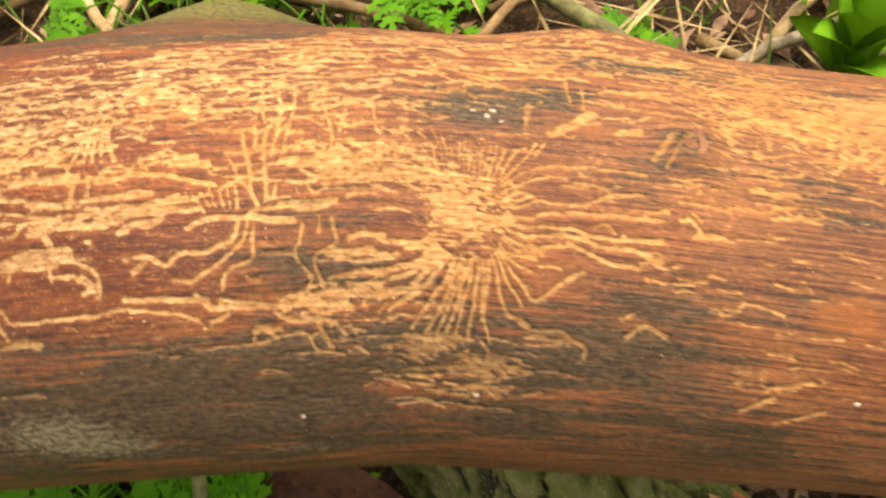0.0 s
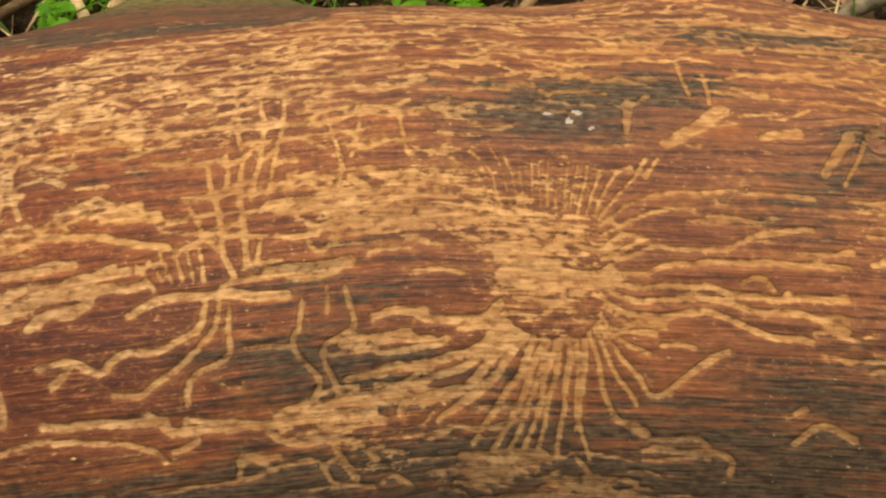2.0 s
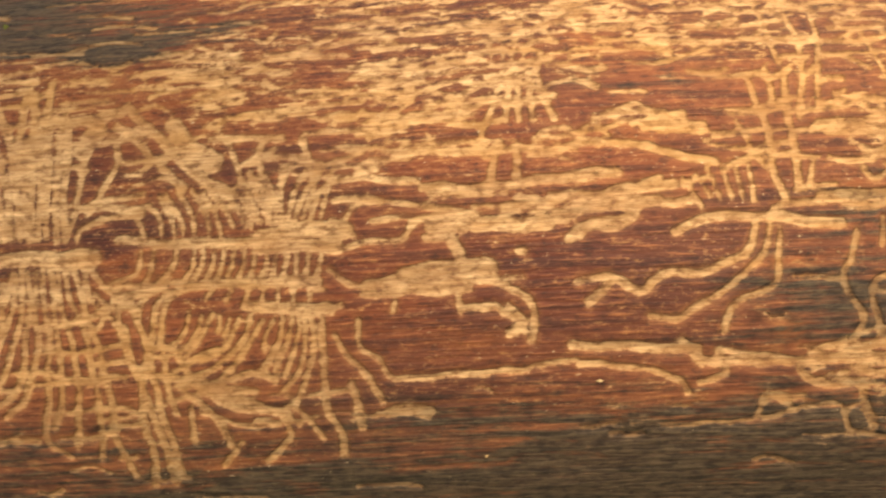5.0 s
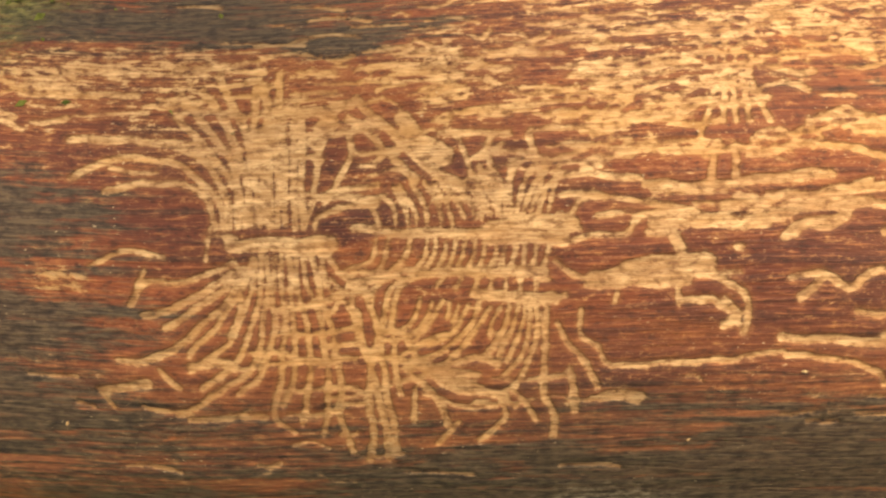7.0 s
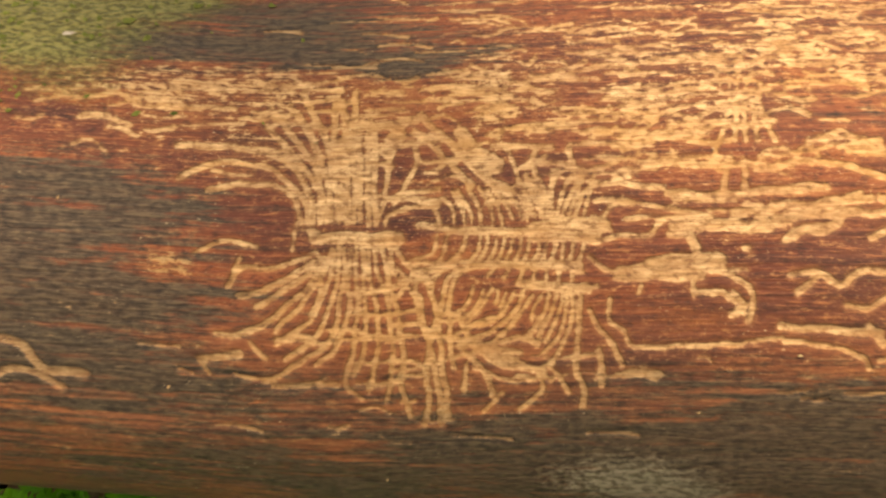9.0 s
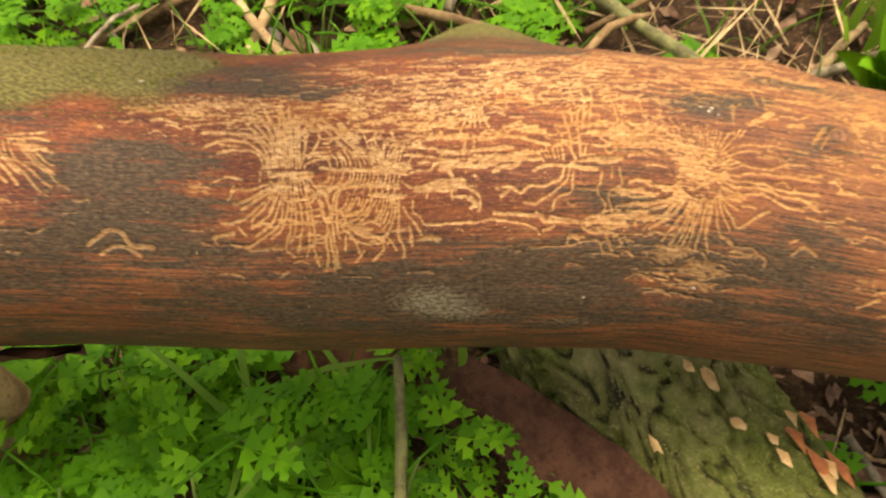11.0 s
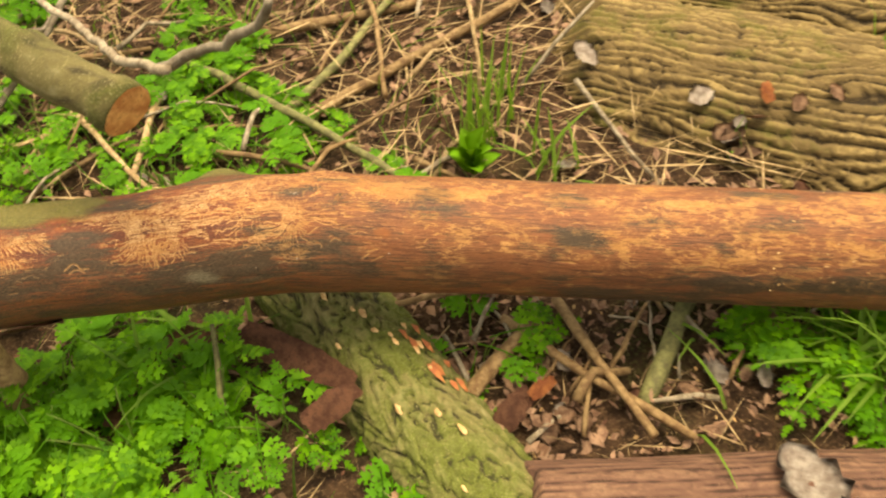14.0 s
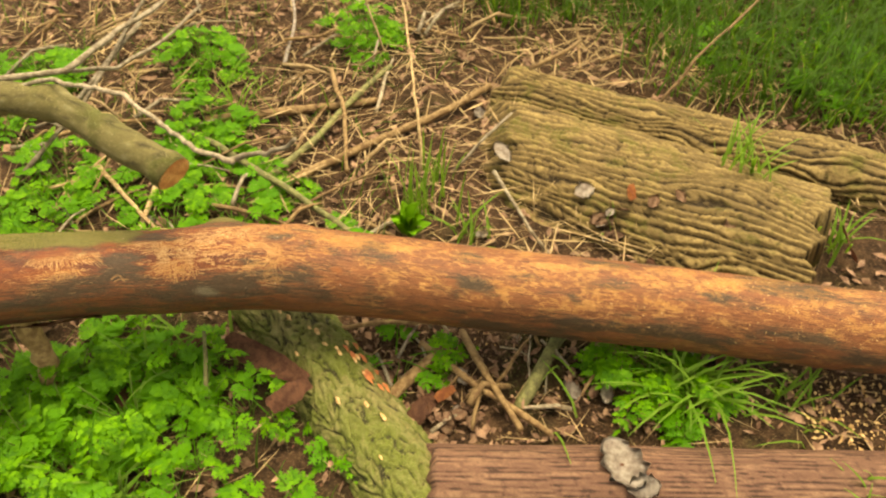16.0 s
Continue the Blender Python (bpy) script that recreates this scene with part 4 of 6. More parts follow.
def finish_log():
    S, V = skin.S, skin.V
    gap = np.clip(skin.gap, -2, 1.4)
    blotch = lattice_noise(S / 38 + 7, V / 17, 11)
    small = lattice_noise(S / 11, V / 5 + 3, 12)
    P = skin.patch
    # pale wood left bare where the inner bark has peeled
    film = -0.155 + 0.12 * P(-70, -10, 95, 24) + 0.09 * P(-118, 15, 30, 8) + 0.07 * P(-175, 6, 60, 7) + 0.18 * P(-214, 1, 26, 4)
    film += 0.17 * P(20, -40, 90, 14) + 0.16 * P(112, -12, 55, 20) + 0.10 * P(-112, 30, 26, 4) + 0.15 * P(-6, 19, 19, 9) + 0.36 * P(-8, 34, 14, 12)
    film += 0.08 * P(-160, 64, 34, 8) + 0.14 * P(-172, 82, 32, 4) + 0.22 * P(-17, 70, 9, 4) + 0.19 * P(-16, 84, 20, 6) + 0.06 * P(-45, 60, 30, 8) + 0.30 * P(-335, 24, 42, 10)
    film += 0.03 * P(-125, 13, 75, 20) + 0.06 * P(-60, 8, 40, 14) + 0.08 * P(-152, 10, 12, 7) + 0.05 * P(-205, 14, 30, 5) + 0.07 * P(-40, 22, 22, 6) + 0.12 * P(38, 24, 24, 9)
    film += 0.14 * P(-340, 55, 60, 12) + 0.12 * P(-390, 80, 60, 12) + 0.30 * P(-219, 41, 6, 3.5) + 0.10 * P(-42, 56, 14, 4) + 0.22 * P(-97, 31, 12, 3) + 0.13 * P(78, 72, 22, 8)
    film -= 0.09 * P(-42, 42, 28, 12) + 0.12 * P(-101, 14, 9, 7) + 0.14 * P(22, 7, 14, 7) + 0.10 * P(-82, 19, 22, 5) + 0.08 * P(-110, 50, 20, 6)
    along = np.clip((S - 60) / 120, 0, 1)
    # further along, the skylight on the crest is put into this paleness too
    film += along * (0.13 * np.exp(-((V + 5) / 36) ** 2) + 0.06 + 0.07 * np.exp(-((V - 55) / 22) ** 2))
    film += (0.20 + 0.06 * along) * (blotch - 0.5) + (0.16 + 0.10 * along) * (small - 0.5) + 0.03 * along
    # damp grey and black stains, and patchy darkening towards the underside
    dark = 1.5 * P(-241, 31, 28, 9) + 1.5 * P(-236, 50, 28, 6) + 0.45 * P(-55, 72, 60, 10) + 0.7 * P(-262, 42, 22, 14) + 0.95 * P(-214, -11, 40, 7) + 0.9 * P(-300, 66, 60, 10) + 0.75 * P(-205, -24, 40, 9)
    dark += 0.9 * P(-172, -6.5, 24, 2.4) + 0.75 * P(-172, -2, 9, 2) + 0.55 * P(-236, 65, 34, 7) + 1.05 * P(-103, 83, 46, 8) + 0.5 * P(-80, 9, 16, 3)
    dark += 0.95 * P(-100, 93, 52, 12) + 0.6 * P(-160, 100, 60, 14) + 0.95 * P(0, 0, 24, 7) + 0.8 * P(20, -7, 16, 6) + 0.9 * P(48, -25, 24, 5) + 0.5 * P(72, 13, 30, 4)
    dark += 0.75 * P(-41, 32, 15, 5) + 0.65 * P(-53, 46, 22, 8) + 0.9 * P(20, 68, 50, 14) + 0.55 * P(43, 20, 13, 6) + 0.5 * P(45, 90, 60, 12) + 0.35 * P(-30, 100, 60, 10) + 0.6 * P(-90, -38, 60, 7)
    dark += 1.0 * P(60, 7, 6, 4.5) + 0.9 * P(-92, -80, 50, 30) + 0.35 * P(-110, 76, 70, 12) + 0.15 * np.clip((V - 58) / 10, 0, 1) * np.clip((-40 - S) / 30, 0, 1) + 0.45 * P(94, 21, 16, 6) + 0.38 * P(60, 50, 32, 9)
    # darker in blotches from V 70 downwards
    dark += np.clip((V - 70) / 34, 0, 1) * (0.02 + 0.36 * blotch) + 0.45 * P(-330, 90, 90, 12)
    dark += along * (1.2 * np.clip(lattice_noise(S / 30 + 5, V / 13 + 9, 29) - 0.55, 0, 1) * np.clip((V - 15) / 30, 0, 1) + 1.0 * np.clip(lattice_noise(S / 85 + 2, V / 26 + 5, 21) - 0.58, 0, 1) * 2.6)
    dark += 0.75 * np.clip((-268 - S) / 50, 0, 1) * np.clip(lattice_noise(S / 70 + 4, V / 20 + 1, 23) * 1.6 - 0.45, 0, 1)
    dark = np.clip(dark * (0.45 + 1.1 * lattice_noise(S / 24, V / 5, 14)), 0, 1)
    # grey lichen bloom, and bright orange rot
    bloom = np.clip(1.0 * P(-128, 94, 18, 9) + 0.6 * P(-112, 101, 16, 6) + 0.5 * P(-66, 107, 22, 5) + 0.35 * P(2, 2, 16, 5), 0, 1)
    rot = np.clip(0.6 * P(-200, 92, 60, 12) + 1.0 * P(97, 51, 13, 8) + 0.7 * P(-62, 51, 6, 4) + 0.7 * P(33, 5, 10, 5) + 0.45 * P(-10, 110, 60, 8) + 0.5 * P(-115, 51, 14, 5) + 0.35 * P(-268, 78, 50, 12)
                  + along * 0.8 * np.clip(lattice_noise(S / 60 + 8, V / 20 + 2, 27) - 0.5, 0, 1), 0, 1)
    # green film and moss over the far end's crest
    moss = np.clip((-212 - S) / 40, 0, 1) * np.clip((10 - V + 14 * (blotch - 0.5)) / 16, 0, 1) + 0.6 * P(-225, -30, 25, 12) + 0.35 * P(-262, 10, 30, 8) + 1.5 * P(-95, -105, 55, 36)
    moss = np.clip(moss, 0, 1) * 0.95
    moss += 0.25 * np.clip((-250 - S) / 80, 0, 1) * np.clip((V - 60) / 40, 0, 1)
    gallery = 0.5 + gap / 4
    gallery -= 0.07 * P(-4, 12, 22, 9) + 0.10 * along
    xs, cy = eased(AXIS_Y)
    cz, cr = eased(AXIS_Z)[1], eased(AXIS_R)[1]
    x = S / 1000
    th = V / 75
    relief = 0.0009 * (lattice_noise(S / 60, V / 14, 15) - 0.5) + 0.0035 * (lattice_noise(S / 140 + 3, V / 60 + 2, 16) - 0.5) + 0.0003 * (small - 0.5)
    relief -= 0.00045 * np.clip((gap + 0.3) / 0.8, 0, 1)
    relief += 0.0045 * P(60, 7, 8, 7) - 0.004 * P(60, 7, 3, 2.6) + 0.006 * P(-420, 6, 9, 8) - 0.005 * P(-420, 6, 4, 3) + 0.034 * P(-92, -114, 40, 34) + 0.006 * P(45, -47, 30, 14) + 0.0006 * moss * lattice_noise(S / 1.6, V / 1.6, 17)
    r = np.interp(x, xs, cr) + relief
    co = np.stack([x, np.interp(x, xs, cy) - r * np.sin(th), np.interp(x, xs, cz) + r * np.cos(th)], -1)
    ds = np.gradient(co, axis=0)
    dv = np.concatenate([co[:, -1:], co, co[:, :1]], 1)
    dv = dv[:, 2:] - dv[:, :-2]
    nor = np.cross(dv, ds)
    nor /= np.linalg.norm(nor, axis=-1, keepdims=True)
    out = np.stack([0 * th, -np.sin(th), np.cos(th)], -1)
    nor *= np.sign((nor * out).sum(-1, keepdims=True))
    n, m = S.shape
    quads = grid_faces(n, m, True)[:, ::-1]
    owner = skin.owner * (gap > -0.15)
    of = owner.ravel()[quads].max(1)
    for k in tunnels:
        mine = np.flatnonzero(of == k)
        of[mine[~largest_piece(quads[mine])]] = 0
    flat = lambda a: a.reshape(n * m, -1) if a.ndim > 2 else a.ravel()
    co, nor = flat(co), flat(nor)
    age = np.maximum(np.clip((S + 100) / 170, 0, 1) ** 0.65, 0.55 * np.clip((V - 42) / 25, 0, 1))
    age = (age * (0.7 + 0.3 * blotch)).ravel()
    marks = np.stack([gallery.ravel(), moss.ravel(), dark.ravel(), film.ravel()], -1)
    grain = np.stack([S.ravel() / 1000, V.ravel() / 1000, 0 * S.ravel()], -1)
    log = tagged(new("stripped_log"), "barkless brown log engraved with pale beetle tunnels", "log")
    labels = ("", "pale fan of beetle tunnels", "pale comb of beetle tunnels", "pale sunburst of beetle tunnels", "small fan of beetle tunnels", "weathered tunnels beside green algae")
    for k, label in [*enumerate(labels), *((k, "single winding pale tunnel") for k in tunnels)]:
        q = quads[of == k]
        used, inverse = np.unique(q.ravel(), return_inverse=True)
        q = inverse.reshape(-1, 4)
        if not len(q):
            continue
        name = "trunk" if k == 0 else "beetle_gallery" if k < 10 else "larval_tunnel"
        ob = new(name, bulk_mesh(name, co[used], q, LOG_MAT, nor[used], grain=grain[used], marks=marks[used], age=age[used], bloom=bloom.ravel()[used], rot=rot.ravel()[used]))
        ob.parent = log
        tagged(ob, label)
    return log


stripped_log = finish_log()


# ---- logs and branches ----
def frame_along(a, b):
    """A pose at a whose x runs towards b, with z as high as it can be."""
    x = (Vector(b) - Vector(a)).normalized()
    y = Vector((0, 0, 1)).cross(x).normalized()
    z = x.cross(y)
    return Matrix(((x.x, y.x, z.x, a[0]), (x.y, y.y, z.y, a[1]), (x.z, y.z, z.z, a[2]), (0, 0, 0, 1)))


def bark_tube(name, length, radius, mat, du, n_around, ridge, seed, taper=1.0, flat=1.0, lumpy=0.04, bow=0.0, closed=True, skew=0.0, rounded=0.02):
    """A log along x with bark; ridge: (cell length, cell width, depth) of its plates in metres; the ends are rounded in."""
    n = int(length / du) + 1
    u = np.linspace(0, length, n)
    th = np.linspace(-math.pi, math.pi, n_around, endpoint=False)
    U, T = np.meshgrid(u, th, indexing="ij")
    cl, cw, depth = ridge
    A = T * radius
    k = A / cw + 1.5 * lattice_noise(U / cl * 0.5 + seed, A / cw * 0.22, seed + 1) + (2.4 if cl == 0.13 else 1.7) * lattice_noise(U / cl * 1.3, A / cw * 0.4, seed + 2) + (0.25 if cl > 0.05 else 0.9) * lattice_noise(U / cl * (7 if cl > 0.05 else 2.3), A / cw * 1.5, seed + 3)
    crest = 1 - np.abs((k % 1) - 0.5) * 2
    row = np.floor(k)
    j = U / cl * 1.4 + 0.6 * lattice_noise(U / cl * 2, A / cw, seed + 7) + 5.3 * np.sin(row * 12.99 + seed)
    cross = 1 - np.abs((j % 1) - 0.5) * 2
    if cl > 0.05:
        height = np.clip(crest * 1.9, 0, 1) * (0.5 + 0.5 * lattice_noise(U / cl * 2.2 + row * 3.7, row * 1.3, seed + 7)) * (1 - 0.45 * (lattice_noise(U / 0.012, A / cw * 0.7, seed + 10) > 0.82))
    else:
        wob = 0.7 * lattice_noise(U / 0.013, A / 0.011, seed + 11)
        first = np.abs(2 * lattice_noise(U / cl + wob, A / cw + wob, seed + 7) - 1)
        second = np.abs(2 * lattice_noise(U / cl * 1.8 + 4 - wob, A / cw * 1.6 + wob, seed + 8) - 1)
        height = np.minimum(np.clip(first * 4.5, 0, 1), np.clip(second * 4 + 0.25, 0, 1)) * (0.55 + 0.35 * lattice_noise(U / cl * 1.2, A / cw * 1.2 + 5, seed + 12))
    height = np.clip(height + 0.3 * (lattice_noise(U / 0.006, A / 0.004, seed + 4) - 0.4), 0, 1)
    r = radius * (1 + (taper - 1) * U / length) * (1 + lumpy * (lattice_noise(U / 0.17 + seed, T * 1.3 + 4, seed + 5) - 0.5) * 2) + depth * (height - 0.5)
    if closed:
        end = np.minimum(U / rounded, (length - U) / 0.02)
        r = r * np.sqrt(np.clip(end + 0.05 + 0.5 * lattice_noise(U * 0 + seed, T * 4, seed + 6), 0.02, 1))
    y = r * np.sin(T)
    ragged = 0.03 * (lattice_noise(A / 0.03 + seed, U * 0 + 3, seed + 9) - 0.5)
    X = U + (1 - U / length) * (ragged - skew * y) + U / length * 2 * ragged
    co = np.stack([X, y, r * np.cos(T) * flat + bow * np.sin(U / length * math.pi)], -1)
    q = grid_faces(n, n_around, True)[:, ::-1]
    return bulk_mesh(name, co.reshape(-1, 3), q, mat, height=height.ravel())


def disc(bm, centre, radius, rings=6, n=28, wob=0.05, dome=0.0):
    """A sawn face in the yz plane, with an uneven rim."""
    rows = []
    for i in range(rings + 1):
        f = i / rings
        row = []
        for k in range(n):
            a = 2 * math.pi * k / n
            rr = radius * f * (1 + wob * math.sin(3 * a + 1) * f + wob * 0.5 * math.sin(11 * a) * f * f)
            row.append(bm.verts.new((centre[0] + dome * (1 - f * f) + 0.0009 * (i % 2), centre[1] + rr * math.sin(a), centre[2] + rr * math.cos(a))))
        rows.append(row)
    for i in range(rings):
        for k in range(n):
            bm.faces.new((rows[i][k], rows[i + 1][k], rows[i + 1][(k + 1) % n], rows[i][(k + 1) % n]))


def tube(bm, points, radii, sides=7):
    """A bent round bar through the points, closed at both ends."""
    pts = [Vector(p) for p in points]
    rings = []
    for i, p in enumerate(pts):
        d = (pts[min(i + 1, len(pts) - 1)] - pts[max(i - 1, 0)]).normalized()
        side = d.cross(Vector((0.13, 0.21, 0.97)) if abs(d.z) < 0.9 else Vector((1, 0, 0))).normalized()
        up = side.cross(d)
        rings.append([bm.verts.new(p + float(radii[i]) * (math.cos(a) * side + math.sin(a) * up)) for a in (2 * math.pi * k / sides for k in range(sides))])
    for a, b in zip(rings, rings[1:]):
        for k in range(sides):
            bm.faces.new((a[k], a[(k + 1) % sides], b[(k + 1) % sides], b[k]))
    bm.faces.new(rings[0][::-1])
    bm.faces.new(rings[-1])


def crooked(points, radius, end_radius, step=0.03, wander=0.004, seed=0):
    """More points between the few given, with small crooks; gives places and radii."""
    r = random.Random(seed)
    out = []
    for a, b in zip(points, points[1:]):
        a, b = Vector(a), Vector(b)
        n = max(2, int((b - a).length / step))
        out += [a.lerp(b, i / n) + Vector([r.gauss(0, wander) for _ in range(3)]) * (i > 0) for i in range(n)]
    out.append(Vector(points[-1]))
    m = len(out) - 1
    return out, [(radius + (end_radius - radius) * i / m) * r.uniform(0.88, 1.12) for i in range(m + 1)]


def stick(points, radius, mat, label, name="stick", category="stick", end=0.7, group="", seed=1, wander=0.0016, sides=7):
    ob = new(name)
    base = Vector(points[0])
    ob.location = base
    bm = bmesh.new()
    pts, rad = crooked([Vector(p) - base for p in points], radius, radius * end, 0.05, wander, seed)
    tube(bm, pts, rad, sides)
    part("shaft", bm, mat, ob)
    return tagged(ob, label, category, group)


# the stub and the strip of bark under the stripped log
bm = bmesh.new()
tube(bm, *crooked([(-0.455, 0.0, -0.02), (-0.447, 0.02, 0.10), (-0.445, 0.045, 0.24)], 0.017, 0.022, 0.02, 0.003, 4), 12)
part("branch_stub", bm, STICK_MAT, stripped_log, "grey-green stub of a side branch")
bm = bmesh.new()
rows = []
for i in range(36):
    x = -0.95 + 0.65 * i / 35
    y0, z0, r0 = np.interp(x, AXIS_X, AXIS_Y), np.interp(x, AXIS_X, AXIS_Z), np.interp(x, AXIS_X, AXIS_R)
    row = []
    for k in range(6):
        a = radians(112 + k * 7 - 6 * (i / 35) ** 3 * k + 4 * math.sin(i * 0.9))
        rr = r0 + 0.004 + 0.012 * (1 - k / 5) * (1 - (i / 35) ** 4) + 0.003 * math.sin(i * 1.7 + k)
        row.append(bm.verts.new((x, y0 - rr * math.sin(a), z0 + rr * math.cos(a))))
    rows.append(row)
for a, b in zip(rows, rows[1:]):
    for k in range(5):
        bm.faces.new((a[k], b[k], b[k + 1], a[k + 1]))
bmesh.ops.solidify(bm, geom=bm.faces[:], thickness=0.004)
part("bark_strip", bm, RED_BARK, stripped_log, "loose strip of dark red bark")
bm = bmesh.new()
disc(bm, (0, 0, 0), 0.0048, 4, 14, 0.12, -0.0015)
ky, kz, kr = (float(np.interp(0.06, AXIS_X, v)) for v in (AXIS_Y, AXIS_Z, AXIS_R))
knot = part("knot", bm, RED_BARK, stripped_log, "dark sunken knot")
kt = 7 / 75
knot.matrix_local = Matrix.Translation((0.06, ky - (kr + 0.0032) * math.sin(kt), kz + (kr + 0.0032) * math.cos(kt))) @ Matrix.Rotation(kt, 4, "X") @ Matrix.Rotation(radians(-90), 4, "Y")

# mossy log under it
mossy = new("mossy_log")
m0, m1 = (0.34, -0.72, -0.055), (-0.056, 0.20, 0.002)
mossy.matrix_world = frame_along(m0, m1)
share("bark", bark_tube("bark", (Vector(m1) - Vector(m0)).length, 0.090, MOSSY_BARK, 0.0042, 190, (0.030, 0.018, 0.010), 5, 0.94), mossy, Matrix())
tagged(mossy, "thick mossy log with cracked grey-green bark on the soil", "log")
rr = random.Random(8)
for k in range(26):
    u = rr.uniform(0.42, 0.86) if k > 7 else 0.62 + 0.035 * (k % 4) + rr.uniform(-0.01, 0.01)
    a = radians(rr.uniform(-35, 40)) if k > 7 else radians(34 + 14 * (k // 4) + rr.uniform(-4, 4))
    bm = bmesh.new()
    n = 9
    size = rr.uniform(0.002, 0.0055) * (2.0 if k < 8 else 1.0)
    c = bm.verts.new((0, 0, 0.003))
    ring = [bm.verts.new((2.2 * size * rr.uniform(0.4, 1.2) * math.cos(2 * math.pi * i / n), size * rr.uniform(0.4, 1.2) * math.sin(2 * math.pi * i / n), -0.003)) for i in range(n)]
    for i in range(n):
        bm.faces.new((c, ring[i], ring[(i + 1) % n]))
    f = part("bark_scar", bm, ORANGE_BARK if k < 8 else CHIP_MAT, mossy, "orange patch of inner bark" if k < 8 else "pale chipped patch")
    f.matrix_local = Matrix.Translation((u, -0.094 * math.sin(a), 0.094 * math.cos(a))) @ Matrix.Rotation(a, 4, "X")

# large ridged log behind
OLD_A, OLD_B, OLD_R = Vector((0.53, 0.60, -0.205)), Vector((1.21, 0.035, -0.165)), 0.285


def on_old_log(x, y):
    """How high the old log's bark is over a place in the plan."""
    d = (OLD_B - OLD_A).normalized()
    f = (Vector((x, y, 0)) - OLD_A).to_2d().dot(d.to_2d())
    off = (Vector((x, y)) - OLD_A.to_2d() - d.to_2d() * f).length
    return OLD_A.z + d.z * f + math.sqrt(max(OLD_R ** 2 - off ** 2, 0))


ridged = new("ridged_log")
ridged.matrix_world = frame_along(OLD_A, OLD_B)
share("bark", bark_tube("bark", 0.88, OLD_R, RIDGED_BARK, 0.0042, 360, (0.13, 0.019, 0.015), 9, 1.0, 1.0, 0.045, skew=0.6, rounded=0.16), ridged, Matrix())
tagged(ridged, "big old log with deep brown bark ridges, sunk in the soil", "log")
slab = new("bark_slab")
slab.matrix_world = frame_along((0.635, 0.77, -0.01), (1.995, -0.126, 0.0))
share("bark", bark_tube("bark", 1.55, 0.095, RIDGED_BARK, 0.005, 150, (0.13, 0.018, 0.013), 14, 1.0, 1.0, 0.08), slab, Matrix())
tagged(slab, "long split slab of ridged brown bark beside the old log", "log")

# brown rotten log in front
brown = new("rotten_log")
brown.matrix_world = frame_along((0.19, -0.332, -0.010), (1.9, -0.730, -0.002))
share("wood", bark_tube("wood", 1.75, 0.088, BROWN_WOOD, 0.0055, 130, (0.20, 0.011, 0.0022), 21, 1.0), brown, Matrix())
tagged(brown, "half-rotten reddish brown log lying on the soil", "log")

# sawn branch that hangs over the log
branch = new("sawn_branch")
bend = [(-0.131, 0.024, 0.487), (-0.20, 0.10, 0.487), (-0.27, 0.185, 0.484), (-0.33, 0.255, 0.476), (-0.42, 0.31, 0.462), (-0.60, 0.37, 0.40), (-0.95, 0.47, 0.25), (-1.5, 0.60, -0.02)]
pts, rad = crooked(bend, 0.029, 0.032, 0.02, 0.0012, 3)
axis = (Vector(bend[0]) - Vector(bend[1])).normalized()
saw = (axis + Vector((0, 0, -0.35))).normalized()
bm = bmesh.new()
tube(bm, pts, rad, 26)
bm.verts.ensure_lookup_table()
for v in bm.verts[:26]:
    v.co -= axis * ((v.co - pts[0]).dot(saw) / axis.dot(saw))
hl = bm.verts.layers.float.new("height")
for v in bm.verts:
    v[hl] = 0.5 + 0.5 * noise.noise(v.co * 90)
    v.co += v.co.normalized() * 0.0006 * noise.noise(v.co * 160)
part("limb", bm, BRANCH_BARK, branch)
bm = bmesh.new()
disc(bm, (0, 0, 0), 0.0300, 8, 40, 0.03, 0.001)
face = part("sawn_end", bm, CUT_WOOD, branch, "fresh orange sawn end")
face.matrix_local = Matrix.Translation(Vector(bend[0]) + saw * 0.0012) @ saw.to_track_quat("X", "Z").to_matrix().to_4x4()
bm = bmesh.new()
for k in range(110):
    a = rr.uniform(0, 2 * math.pi)
    p = Vector((0.0005, 0.0295 * math.sin(a), 0.0295 * math.cos(a)))
    q = p * rr.uniform(1.0, 1.07) + Vector((rr.uniform(-0.012, 0.001), 0, 0))
    w = Vector((0, math.cos(a), -math.sin(a))) * rr.uniform(0.0012, 0.004)
    vs = [bm.verts.new(c) for c in (p - w, p + w, q + w * 0.6 + Vector((-0.003, 0, 0)), q - w * 0.6)]
    bm.faces.new(vs)
bmesh.ops.solidify(bm, geom=bm.faces[:], thickness=0.0008)
rim = part("torn_rim", bm, CHIP_MAT, branch, "splintered pale rim")
rim.matrix_local = face.matrix_local.copy()
bm = bmesh.new()
tube(bm, *crooked([(-0.70, 0.43, 0.36), (-0.476, 0.467, 0.40), (-0.359, 0.475, 0.40), (-0.287, 0.576, 0.40), (-0.177, 0.719, 0.40), (-0.04, 0.88, 0.39)], 0.008, 0.004, 0.04, 0.002, 31), 8)
part("side_shoot", bm, GREY_TWIG, branch, "thin bare grey side shoot")
bm = bmesh.new()
tube(bm, *crooked([(-0.365, 0.475, 0.40), (-0.30, 0.64, 0.29), (-0.21, 0.80, 0.255), (-0.125, 0.955, 0.25)], 0.005, 0.0035, 0.05, 0.002, 32), 8)
part("side_shoot", bm, GREY_TWIG, branch, "thin bare grey side shoot")
tagged(branch, "mossy grey-green branch with a fresh sawn end above the log", "branch")

